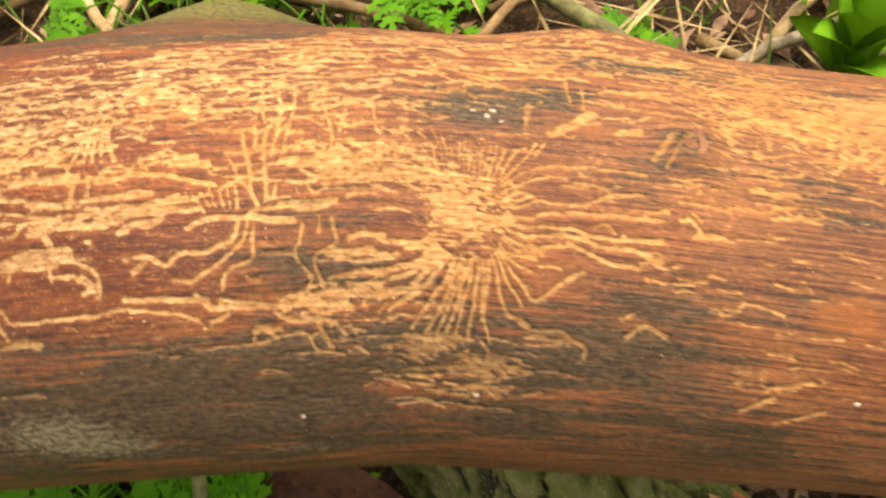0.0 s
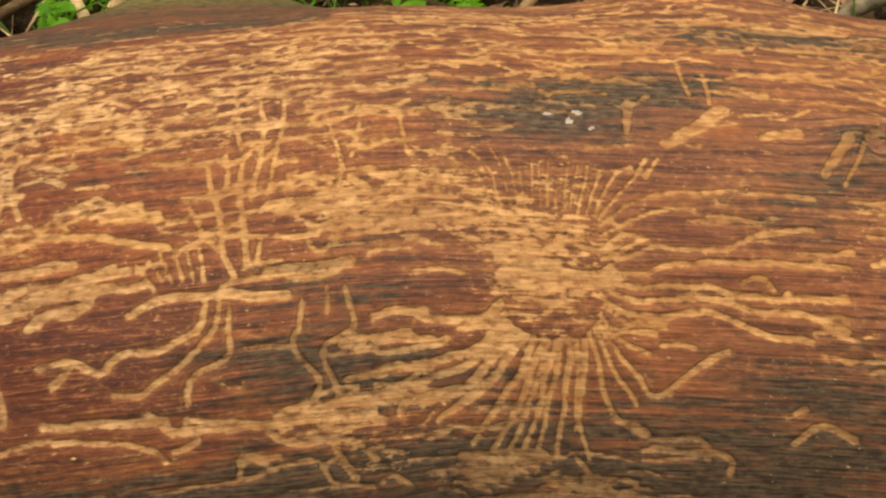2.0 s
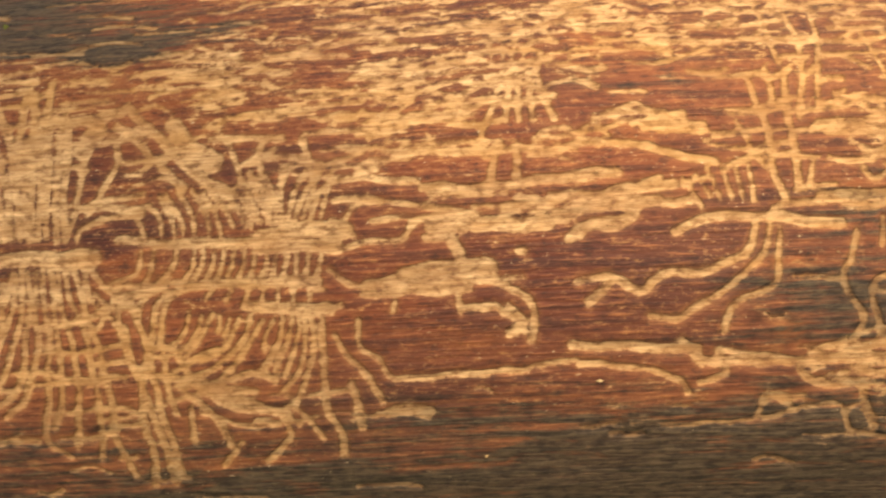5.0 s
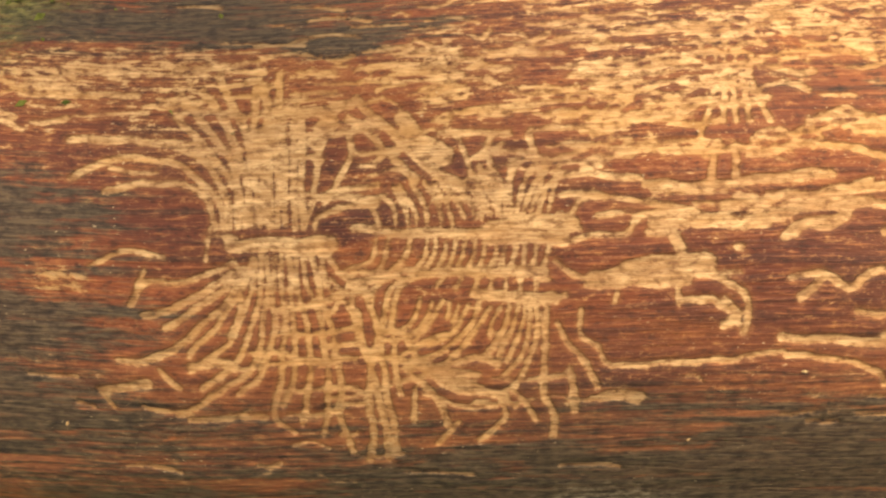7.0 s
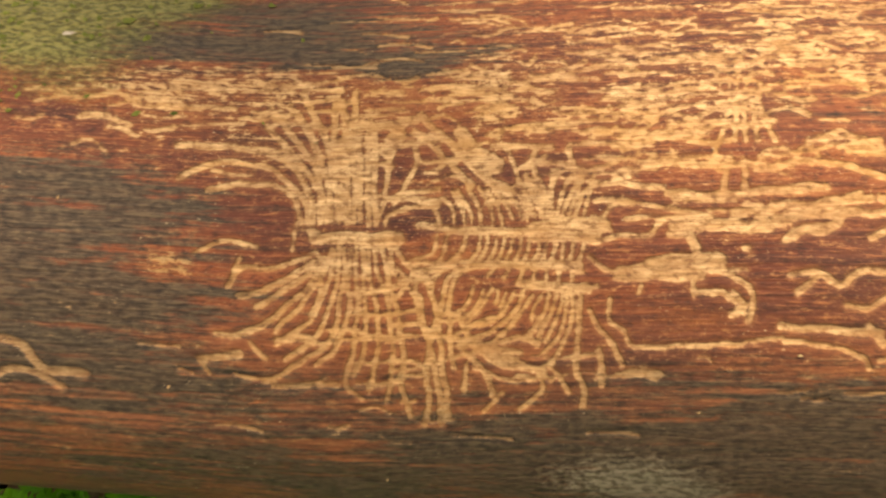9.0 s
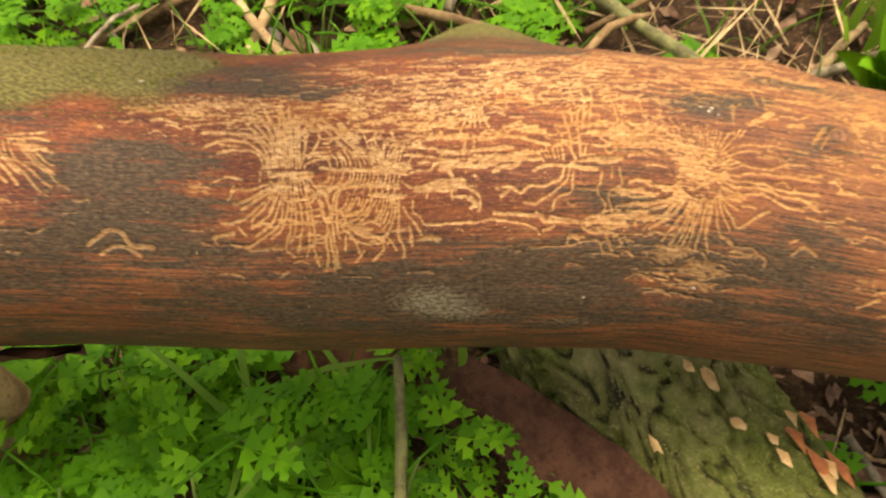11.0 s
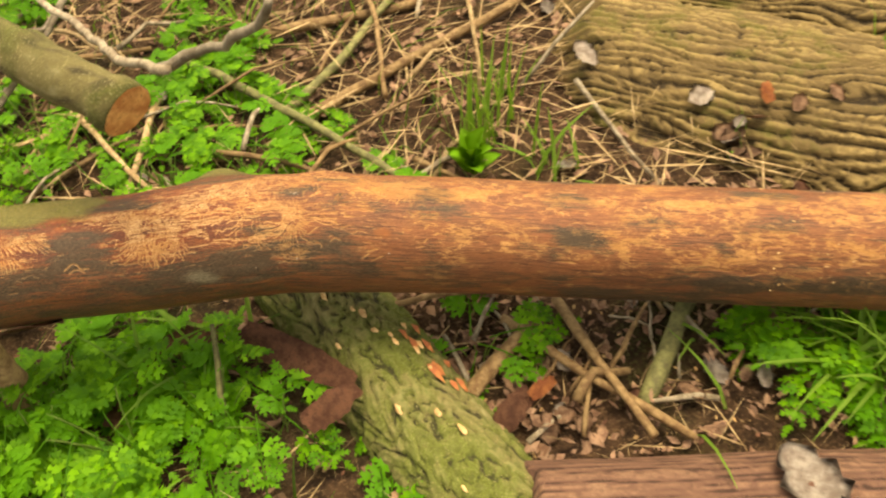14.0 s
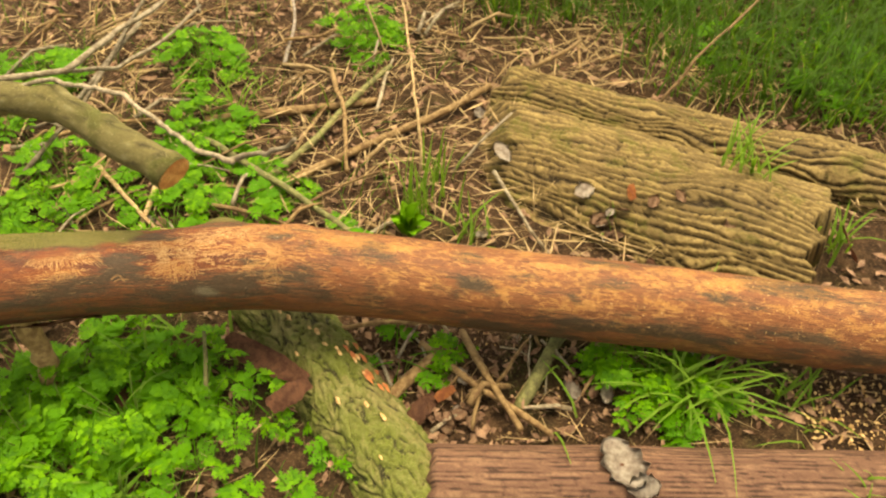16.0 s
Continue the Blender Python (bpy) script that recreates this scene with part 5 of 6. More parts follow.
# bare grey twig reaching over it
twig = new("dead_twig")
bm = bmesh.new()
tube(bm, *crooked([(-0.50, 0.36, 0.435), (-0.33, 0.27, 0.515), (-0.19, 0.085, 0.60), (-0.124, -0.013, 0.615), (-0.065, -0.16, 0.675), (-0.033, -0.218, 0.708), (-0.014, -0.256, 0.728)], 0.0042, 0.0030, 0.02, 0.0016, 6), 8)
part("shaft", bm, GREY_TWIG, twig)
bm = bmesh.new()
tube(bm, *crooked([(-0.022, -0.240, 0.718), (0.016, -0.268, 0.746), (0.045, -0.300, 0.775), (0.054, -0.316, 0.797)], 0.0036, 0.0022, 0.012, 0.0013, 7), 8)
part("side_shoot", bm, GREY_TWIG, twig)
tagged(twig, "crooked bare grey twig lying across the sawn branch", "twig")

# ---- sticks on the ground ----
B = "sticks on the ground"
stick([(-0.20, 0.72, 0.035), (-0.13, 0.65, 0.04), (0.02, 0.47, 0.038), (0.19, 0.25, 0.03)], 0.0095, GREEN_STICK, "straight stick furred with green moss", group=B, seed=2)
stick([(-0.03, 0.485, 0.012), (0.20, 0.59, 0.016), (0.47, 0.71, 0.02), (0.62, 0.80, 0.02)], 0.0125, STICK_MAT, "thick tan stick without bark", group=B, seed=3)
stick([(-0.16, 0.795, 0.01), (0.05, 0.79, 0.016), (0.32, 0.80, 0.012)], 0.013, STICK_MAT, "dark damp stick half in the litter", group=B, seed=4)
stick([(-0.02, 0.52, 0.02), (0.10, 0.63, 0.024), (0.24, 0.80, 0.03), (0.36, 0.93, 0.03)], 0.010, GREEN_STICK, "slim mossy stick under others", group=B, seed=5)
stick([(0.19, 0.93, 0.04), (0.20, 0.72, 0.045), (0.175, 0.50, 0.03)], 0.007, STICK_MAT, "grey-brown dead stem across the sticks", group=B, seed=6)
stick([(0.337, -0.02, 0.02), (0.36, -0.15, 0.03), (0.385, -0.275, 0.045)], 0.0085, STICK_MAT, "straight tan stick leaning on the rotten log", group=B, seed=7)
stick([(0.25, -0.03, 0.016), (0.34, -0.16, 0.02), (0.44, -0.285, 0.03)], 0.0085, STICK_MAT, "grey-brown stick beside the rotten log", group=B, seed=8)
stick([(0.16, -0.145, 0.012), (0.22, -0.10, 0.014), (0.30, -0.045, 0.014)], 0.013, STICK_MAT, "short thick piece of dead wood", group=B, seed=9, end=0.85)
stick([(0.05, 0.03, 0.03), (0.17, 0.03, 0.03), (0.30, 0.01, 0.02)], 0.006, STICK_MAT, "thin stick under the stripped log", group=B, seed=10)
stick([(0.40, -0.215, 0.012), (0.47, -0.14, 0.016), (0.54, -0.06, 0.015)], 0.013, GREEN_STICK, "thick olive stick half under the log", group=B, seed=11, end=1.1)
stick([(0.31, -0.19, 0.02), (0.345, -0.16, 0.035), (0.40, -0.16, 0.01)], 0.009, STICK_MAT, "crooked broken brown twig", group=B, seed=12)
stick([(-0.42, 0.66, 0.01), (-0.30, 0.42, 0.05), (-0.24, 0.33, 0.02)], 0.006, STRAW_MAT, "pale dry stem behind the log", group=B, seed=13)
stick([(-0.255, 0.64, 0.02), (-0.305, 0.41, 0.03), (-0.33, 0.30, 0.02)], 0.0075, STRAW_MAT, "straight pale dead stalk", group=B, seed=14)
stick([(0.525, 0.42, 0.045), (0.55, 0.30, 0.03), (0.585, 0.16, 0.012)], 0.0055, GREY_TWIG, "bent grey twig on the old log", group=B, seed=15)
stick([(0.43, 0.46, 0.02), (0.51, 0.50, 0.075), (0.60, 0.545, 0.118)], 0.0045, GREY_TWIG, "thin twig over the old log's end", group=B, seed=16)
stick([(-0.62, -0.22, 0.03), (-0.55, -0.14, 0.09), (-0.515, -0.05, 0.10)], 0.013, GREY_TWIG, "pale broken stick among the herbs", group=B, seed=17, end=0.8)
stick([(-0.17, -0.12, 0.0), (-0.165, -0.07, 0.06), (-0.16, 0.02, 0.10)], 0.005, GREEN_STICK, "upright dead stalk among the herbs", group=B, seed=18)
stick([(0.70, 0.72, 0.12), (0.82, 0.76, 0.14), (0.90, 0.86, 0.10)], 0.007, STICK_MAT, "short tan stick by the bark slab", group=B, seed=19)
stick([(1.03, 0.60, 0.02), (1.15, 0.66, 0.14), (1.52, 0.90, 0.22)], 0.005, STICK_MAT, "long thin bare shoot in the grass", group=B, seed=20)
stick([(-0.75, 0.95, 0.02), (-0.45, 0.82, 0.10), (-0.28, 0.95, 0.22)], 0.009, GREY_TWIG, "forked grey branch behind the herbs", group=B, seed=21)
stick([(-0.60, 0.62, 0.02), (-0.42, 0.75, 0.14), (-0.25, 1.05, 0.26)], 0.006, GREY_TWIG, "thin grey branch rising from the litter", group=B, seed=22)
stick([(0.28, 0.98, 0.01), (0.33, 0.86, 0.13), (0.25, 1.15, 0.40)], 0.0035, STRAW_MAT, "bowed pale straw stalk", group=B, seed=23)
stick([(0.355, 0.48, 0.01), (0.37, 0.60, 0.12), (0.43, 1.14, 0.15)], 0.0042, STRAW_MAT, "slender upright straw stalk", group=B, seed=24)
stick([(0.065, 1.02, 0.01), (0.115, 1.20, 0.04), (0.125, 1.36, 0.05)], 0.006, GREY_LEAF, "white bleached bowed twig", group=B, seed=25)
for k in range(100):
    x, y = rr.uniform(-0.75, 1.0), rr.uniform(0.18, 1.35)
    if 0.42 < x and y < 0.85 - 0.45 * (x - 0.5):
        continue
    a, n = rr.gauss(0.5, 0.7), rr.uniform(0.10, 0.30)
    z = 0.012 + rr.uniform(0, 0.03)
    stick([(x, y, z), (x + n * math.cos(a) / 2, y + n * math.sin(a) / 2, z + rr.uniform(0, 0.03)), (x + n * math.cos(a), y + n * math.sin(a), z * 0.6)], rr.uniform(0.0025, 0.0065), rr.choice((STICK_MAT, STICK_MAT, GREY_TWIG, STRAW_MAT)), "thin dead stick in the litter", group=B, seed=40 + k)
for k in range(58):
    x, y, a, n = rr.uniform(0.15, 0.85), rr.uniform(-0.27, 0.06), rr.uniform(0, 3.1), rr.uniform(0.05, 0.14)
    stick([(x, y, 0.012), (x + n * math.cos(a) / 2, y + n * math.sin(a) / 2, 0.02), (x + n * math.cos(a), y + n * math.sin(a), 0.01)], rr.uniform(0.002, 0.005), rr.choice((STICK_MAT, GREY_TWIG)), "thin dead stick in the litter", group=B, seed=90 + k)


# ---- bark pieces and dead leaves ----
def plate(points_len, width, mat, pose_m, label, name="bark_flake", category="bark", seed=1, curl=0.35, thick=0.0022):
    """A curved, torn plate of bark."""
    r = random.Random(seed)
    bm = bmesh.new()
    n, m = 15, 7
    rows = []
    for i in range(n):
        f = i / (n - 1)
        half = width / 2 * (0.55 + 0.45 * math.sin(math.pi * min(1, 0.12 + f * 0.9))) * r.uniform(0.9, 1.06)
        off = r.uniform(-0.0012, 0.0012)
        row = []
        for k in range(m):
            g = k / (m - 1) * 2 - 1
            a = g * curl
            row.append(bm.verts.new(((f - 0.5) * points_len + r.uniform(-0.002, 0.002), half * g + off, half * (math.cos(a) - 1) * 1.3 + 0.004 * math.sin(f * 5 + seed))))
        rows.append(row)
    for a, b in zip(rows, rows[1:]):
        for k in range(m - 1):
            bm.faces.new((a[k], b[k], b[k + 1], a[k + 1]))
    bmesh.ops.solidify(bm, geom=bm.faces[:], thickness=thick)
    ob = part(name, bm, mat, smooth=False)
    ob.matrix_world = pose_m
    return tagged(ob, label, category)


plate(0.185, 0.050, RED_BARK, pose(-0.052, -0.050, 0.075, 14, 4, -40), "large curved flake of dark brown bark against the mossy log", seed=3)
plate(0.085, 0.040, RED_BARK, pose(-0.015, -0.142, 0.085, 25, -4, 25), "smaller brown bark flake with an orange edge", seed=5)
plate(0.07, 0.04, RED_BARK, pose(0.225, -0.178, 0.02, 12, -8, 35), "brown bark flake on the soil", seed=6)
plate(0.045, 0.022, ORANGE_BARK, pose(0.27, -0.163, 0.032, 20, -6, 20), "orange splinter of inner bark", seed=7)
plate(0.10, 0.05, RED_BARK, pose(-0.30, -0.02, 0.02, 8, 0, 60), "old brown bark flake under the herbs", seed=8)
plate(0.12, 0.045, RED_BARK, pose(-0.20, 0.06, 0.03, 15, 4, 20), "narrow brown bark flake in shade", seed=9)
plate(0.09, 0.05, RED_BARK, pose(1.215, -0.005, 0.09, 60, 0, 80), "upright broken piece of reddish bark", seed=10)
plate(0.05, 0.02, ORANGE_BARK, pose(0.803, 0.243, on_old_log(0.803, 0.243) + 0.01, -30, 0, 70), "orange sliver of bark on the old log", seed=11)


def dead_leaf(size, mat, m, label, seed, name="dead_leaf"):
    r = random.Random(seed)
    bm = bmesh.new()
    n, k = 11, 5
    rows = []
    for i in range(n):
        f = i / (n - 1)
        half = size * 0.36 * math.sin(math.pi * (0.04 + 0.93 * f)) ** 0.7 * (1 + 0.22 * math.sin(i * 2.3 + seed))
        rows.append([bm.verts.new(((f - 0.5) * size, half * g, size * (0.07 * g * g + 0.03 * math.sin(f * 7 + g * 2 + seed)) + r.uniform(-0.001, 0.001))) for g in np.linspace(-1, 1, k)])
    for a, b in zip(rows, rows[1:]):
        for j in range(k - 1):
            bm.faces.new((a[j], b[j], b[j + 1], a[j + 1]))
    bmesh.ops.solidify(bm, geom=bm.faces[:], thickness=0.0003)
    ob = part(name, bm, mat)
    ob.matrix_world = m
    return tagged(ob, label, "leaf", "fallen leaves")


dead_leaf(0.105, GREY_LEAF, pose(0.527, -0.392, 0.0825, 3, 2, 100), "bleached crumpled leaf on the rotten log", 1)
dead_leaf(0.06, GREY_LEAF, pose(0.545, -0.44, 0.083, 16, 0, 0), "torn grey leaf on the rotten log", 2)
for k, (x, y, size, mat, turn, label) in enumerate(((0.705, 0.285, 0.055, GREY_LEAF, 20, "pale dead leaf on the old log"), (0.552, 0.452, 0.06, GREY_LEAF, -60, "white torn leaf on the log's end"),
                                                  (0.84, 0.203, 0.04, DRY_LEAF, 40, "curled tan leaf on the old log"), (0.90, 0.195, 0.035, DRY_LEAF, 110, "small brown leaf on the old log"), (0.97, 0.09, 0.04, DRY_LEAF, 80, "narrow brown leaf on the old log"))):
    dead_leaf(size, mat, pose(x, y, on_old_log(x, y) + 0.008, 24, 8, 0) @ pose(0, 0, 0, 0, 0, turn), label, 3 + k)
for k in range(9):
    x, y = 0.735 + rr.gauss(0, 0.022), 0.19 + rr.gauss(0, 0.022)
    dead_leaf(rr.uniform(0.03, 0.055), GREY_LEAF if k % 4 == 0 else DRY_LEAF, pose(x, y, max(on_old_log(x, y), 0.0) + 0.014, rr.uniform(-10, 40), rr.uniform(-20, 20), rr.uniform(0, 360)), "dead leaf caught beside the old log", 10 + k)
for k in range(120):
    if k < 70:
        x, y = rr.uniform(-0.6, 0.75), rr.uniform(0.2, 1.2)
        if 0.5 < x and y < 0.7 - 0.45 * (x - 0.5):
            continue
    else:
        x, y = rr.uniform(0.12, 0.95), rr.uniform(-0.25, 0.1)
    dead_leaf(rr.uniform(0.022, 0.05), rr.choice((DRY_LEAF, DRY_LEAF, DRY_LEAF, GREY_LEAF, RED_BARK)), pose(x, y, 0.014, rr.uniform(-40, 40), rr.uniform(-30, 30), rr.uniform(0, 360)), "curled brown dead leaf in the litter", 20 + k)


# ---- loose litter ----
def litter(name, count, area, size, mat, label, seed, wide=0.25, lift=0.02, skip=None):
    """Many small bent slivers on the ground, in one mesh."""
    r = np.random.RandomState(seed)
    verts, faces = [], []
    x0, x1, y0, y1 = area
    for _ in range(count):
        x, y = r.uniform(x0, x1), r.uniform(y0, y1)
        if skip and skip(x, y):
            continue
        # thins out in ragged drifts outside the middle of its area
        if count > 1900 and math.hypot((x - 0.3) / 1.5, (y - 0.7) / 1.35) + 0.12 * math.sin(5 * x + 3 * y) + r.normal(0, 0.12) > 1.0:
            continue
        n, w, a = r.uniform(*size), 0, r.uniform(0, 2 * math.pi)
        w = n * wide * r.uniform(0.4, 1)
        z = float(ground_height(x, y)) + r.uniform(0.001, lift)
        d, e = np.array([math.cos(a), math.sin(a), r.normal(0, 0.25)]), np.array([-math.sin(a), math.cos(a), r.normal(0, 0.5)])
        c, b = np.array([x, y, z]), len(verts)
        verts += [tuple(c - d * n / 2), tuple(c + e * w / 2), tuple(c + d * n / 2), tuple(c - e * w / 2 + [0, 0, w * 0.3]), tuple(c - [0, 0, max(w * 0.4, 0.0006)])]
        faces += [(b, b + 3, b + 1), (b + 1, b + 3, b + 2), (b, b + 1, b + 4), (b + 1, b + 2, b + 4), (b + 2, b + 3, b + 4), (b + 3, b, b + 4)]
    ob = new(name, mesh_of(name, verts, faces, mat, False))
    return tagged(ob, label, "litter", kind="stuff")


litter("straw_litter", 13000, (-1.6, 2.2, 0.1, 2.5), (0.02, 0.16), STRAW_MAT, "scattered dry straw and grass stems on the soil", 1, 0.03, 0.05,
       lambda x, y: x < 0.05 and y < 0.85 and (int(x * 7919 + y * 6007) % 10) < 6)
litter("straw_litter", 1100, (-0.8, 1.2, -0.6, 0.15), (0.02, 0.10), STRAW_MAT, "scattered dry straw under the log", 2, 0.03, 0.025)
litter("leaf_litter", 9500, (-1.5, 2.1, -0.8, 2.2), (0.010, 0.040), DRY_LEAF, "brown crumbled leaf fragments over the soil", 3, 0.6, 0.015)
litter("bark_crumbs", 3600, (-1.4, 2.0, -0.8, 2.0), (0.005, 0.016), RED_BARK, "dark crumbs of bark on the soil", 4, 0.6, 0.012)
litter("wood_chips", 1800, (0.93, 1.5, -0.46, -0.1), (0.004, 0.014), CHIP_MAT, "pale sawdust and chips below the log's end", 5, 0.6, 0.03)
litter("leaf_litter", 1100, (0.1, 1.0, -0.33, 0.12), (0.006, 0.024), DRY_LEAF, "brown leaf scraps between the logs", 8, 0.6, 0.03)
litter("wood_chips", 240, (0.15, 0.9, -0.30, 0.1), (0.004, 0.012), CHIP_MAT, "pale wood crumbs on the soil", 6, 0.6, 0.012)


def crumbs_on_log(count, s0, s1, seed, size, label):
    """Sawdust lying on the stripped log's upper side."""
    r = np.random.RandomState(seed)
    verts, faces = [], []
    xs, cy = eased(AXIS_Y)
    cz, cr = eased(AXIS_Z)[1], eased(AXIS_R)[1]
    for _ in range(count):
        x, a = s1 - (s1 - s0) * r.rand() ** 2, r.normal(0.45, 0.6)
        rad = np.interp(x, xs, cr) + 0.0005
        c = np.array([x, np.interp(x, xs, cy) - rad * math.sin(a), np.interp(x, xs, cz) + rad * math.cos(a)])
        u = np.array([0, -math.sin(a), math.cos(a)])
        t = np.array([0, -math.cos(a), -math.sin(a)])
        g, b = r.uniform(0, 6.3), len(verts)
        d = np.array([math.cos(g), 0, 0]) + t * math.sin(g)
        e = np.cross(u, d)
        n = r.uniform(*size)
        verts += [tuple(c - d * n), tuple(c + e * n * 0.5), tuple(c + d * n), tuple(c - e * n * 0.5), tuple(c + u * n * 0.7)]
        faces += [(b, b + 1, b + 4), (b + 1, b + 2, b + 4), (b + 2, b + 3, b + 4), (b + 3, b, b + 4)]
    tagged(new("sawdust", mesh_of("sawdust", verts, faces, CHIP_MAT, False)), label, "sawdust", kind="stuff")


crumbs_on_log(700, 0.55, 1.6, 3, (0.0008, 0.0024), "pale sawdust grains on the log")
crumbs_on_log(90, -0.3, 0.3, 4, (0.0003, 0.0007), "a few tiny pale grains on the log")


# ---- herbs ----
def leaflet(bm, m, size, lobes, r):
    """One deeply cut leaflet with pointed lobes, folded a little on its midrib."""
    n = lobes * 2
    mid = [bm.verts.new(m @ Vector((size * i / n, 0, size * 0.10 * math.sin(i / n * 2.6)))) for i in range(n + 1)]
    tip = bm.verts.new(m @ Vector((size * 1.28, 0, -size * 0.03)))
    for side in (1, -1):
        vs = []
        for i in range(n + 1):
            f = i / n
            long = size * (0.52 - 0.34 * f) * r.uniform(0.8, 1.15)
            w = long if i % 2 else long * 0.26
            x = size * f + (long * 0.75 if i % 2 else 0.03 * size)
            vs.append(bm.verts.new(m @ Vector((x, side * w, 0.2 * w + size * 0.08 * math.sin(f * 2.6)))))
        for i in range(n):
            bm.faces.new((mid[i], mid[i + 1], vs[i + 1], vs[i]) if side < 0 else (mid[i + 1], mid[i], vs[i], vs[i + 1]))
        bm.faces.new((mid[-1], tip, vs[-1]) if side < 0 else (tip, mid[-1], vs[-1]))


def herb_leaf_mesh(size, seed):
    """A twice-divided leaf in the xy plane, its stalk at the origin."""
    r = random.Random(seed)
    bm = bmesh.new()
    droop = lambda x: -0.5 * x * x / size
    for i, f in enumerate((0.38, 0.56, 0.72, 0.86, 1.0)):
        n = size * (0.46, 0.38, 0.29, 0.20, 0.20)[i]
        for side in ((1, -1) if i < 4 else (0,)):
            root = Matrix.Translation((size * f, 0, droop(size * f))) @ Matrix.Rotation(side * radians(r.uniform(48, 62)), 4, "Z") @ Matrix.Rotation(radians(r.uniform(-6, 22)), 4, "Y") @ Matrix.Rotation(radians(r.uniform(-18, 18)), 4, "X")
            if n > size * 0.25:
                for g, a in ((0.22, 50), (0.22, -50), (0.48, 46), (0.48, -46), (0.72, 40), (0.72, -40)):
                    leaflet(bm, root @ Matrix.Translation((n * g, 0, 0)) @ Matrix.Rotation(radians(a), 4, "Z") @ Matrix.Rotation(radians(r.uniform(-14, 14)), 4, "X"), n * 0.42 * (1.12 - 0.6 * g), 2, r)
                leaflet(bm, root @ Matrix.Translation((n * 0.75, 0, 0)), n * 0.34, 2, r)
                tube(bm, [root @ Vector((0, 0, 0)), root @ Vector((n * 0.8, 0, 0))], [size * 0.007] * 2, 3)
            else:
                leaflet(bm, root, n, 3, r)
    tube(bm, [(size * f, 0, droop(size * f)) for f in np.linspace(0, 1, 7)], [size * 0.013] * 7, 4)
    me = bpy.data.meshes.new("leaf")
    bm.to_mesh(me)
    bm.free()
    me.shade_smooth()
    me.materials.append(HERB)
    return me


LEAVES = [herb_leaf_mesh(0.095, s) for s in range(5)]


def herb(seed, leaves, height, spread):
    """A tuft of feathery leaves on thin stalks."""
    r = random.Random(seed)
    ob = new("herb")
    for k in range(leaves):
        a, lean, h = 2 * math.pi * (k + r.uniform(-0.3, 0.3)) / leaves, r.uniform(0.3, 1.0) * spread, height * r.uniform(0.5, 1.1)
        top = Vector((lean * math.cos(a), lean * math.sin(a), h))
        bm = bmesh.new()
        pts = [Vector((0.006 * math.cos(a), 0.006 * math.sin(a), -0.02)).lerp(top, f) + Vector((0, 0, 0.25 * h * math.sin(math.pi * f) * 0.6)) for f in np.linspace(0, 1, 6)]
        tube(bm, pts, [0.0017 - 0.0006 * f for f in np.linspace(0, 1, 6)], 5)
        part("stalk", bm, STEM, ob)
        size = r.uniform(0.75, 1.2)
        m = Matrix.Translation(top) @ Matrix.Rotation(a + r.uniform(-0.4, 0.4), 4, "Z") @ Matrix.Rotation(radians(r.uniform(-25, 25)), 4, "Y") @ Matrix.Rotation(radians(r.uniform(-20, 20)), 4, "X") @ Matrix.Diagonal((size, size, size, 1)) @ Matrix.Translation((-0.012, 0, 0))
        share("leaf", LEAVES[r.randrange(5)], ob, m)
    return tagged(ob, "fresh green herb with feathery divided leaves on the soil", "plant", "herbs")


KINDS = [herb(11, 7, 0.10, 0.055), herb(12, 6, 0.075, 0.05), herb(13, 8, 0.13, 0.06), herb(14, 5, 0.05, 0.045)]
spots = [(-0.44, -0.02, 2), (-0.40, -0.14, 2), (-0.30, -0.10, 0), (-0.20, -0.12, 2), (-0.10, -0.11, 0), (0.055, -0.17, 3), (-0.28, 0.06, 1), (-0.52, 0.10, 1)]
for k in range(40):
    x, y = rr.uniform(-0.95, 0.0), rr.uniform(-0.62, 0.02)
    if x > -0.05 - 0.55 * (y + 0.1) - 0.09 and y > -0.5:
        continue
    spots.append((x, y, rr.choice((0, 0, 1, 2))))
for k in range(4):
    spots.append((rr.uniform(-0.45, -0.16), rr.uniform(0.0, 0.12), rr.choice((1, 3))))
for x, y, n in ((-0.19, 0.72, 4), (-0.01, 0.59, 1), (-0.09, 0.47, 2), (-0.24, 0.54, 1), (-0.20, 0.38, 1), (-0.62, 0.46, 2), (-0.76, 0.62, 2), (0.08, 0.26, 1), (-0.12, 1.08, 4), (0.32, 1.12, 4), (-0.6, 1.0, 5), (-0.57, 0.52, 1), (-0.36, 0.56, 1), (-0.33, 0.37, 1), (-0.04, 0.40, 1), (-0.50, 0.70, 2)):
    spots += [(x + rr.gauss(0, 0.045), y + rr.gauss(0, 0.045), rr.choice((1, 1, 3, 0))) for _ in range(n)]
spots += [(0.70 + rr.gauss(0, 0.05), -0.20 + rr.gauss(0, 0.05), rr.choice((1, 3))) for _ in range(4)] + [(0.20, -0.075, 3), (0.62, -0.07, 3)]
spots += [(rr.uniform(1.2, 2.3), rr.uniform(0.6, 1.4), 1) for _ in range(14)]
for k, (x, y, kind) in enumerate(spots):
    m = Matrix.Translation((x, y, float(ground_height(x, y)))) @ Matrix.Rotation(rr.uniform(0, 6.28), 4, "Z") @ Matrix.Rotation(rr.uniform(-0.15, 0.15), 4, "X")
    if k < 4:
        KINDS[k].matrix_world = m
    else:
        copy_thing(KINDS[kind], m)


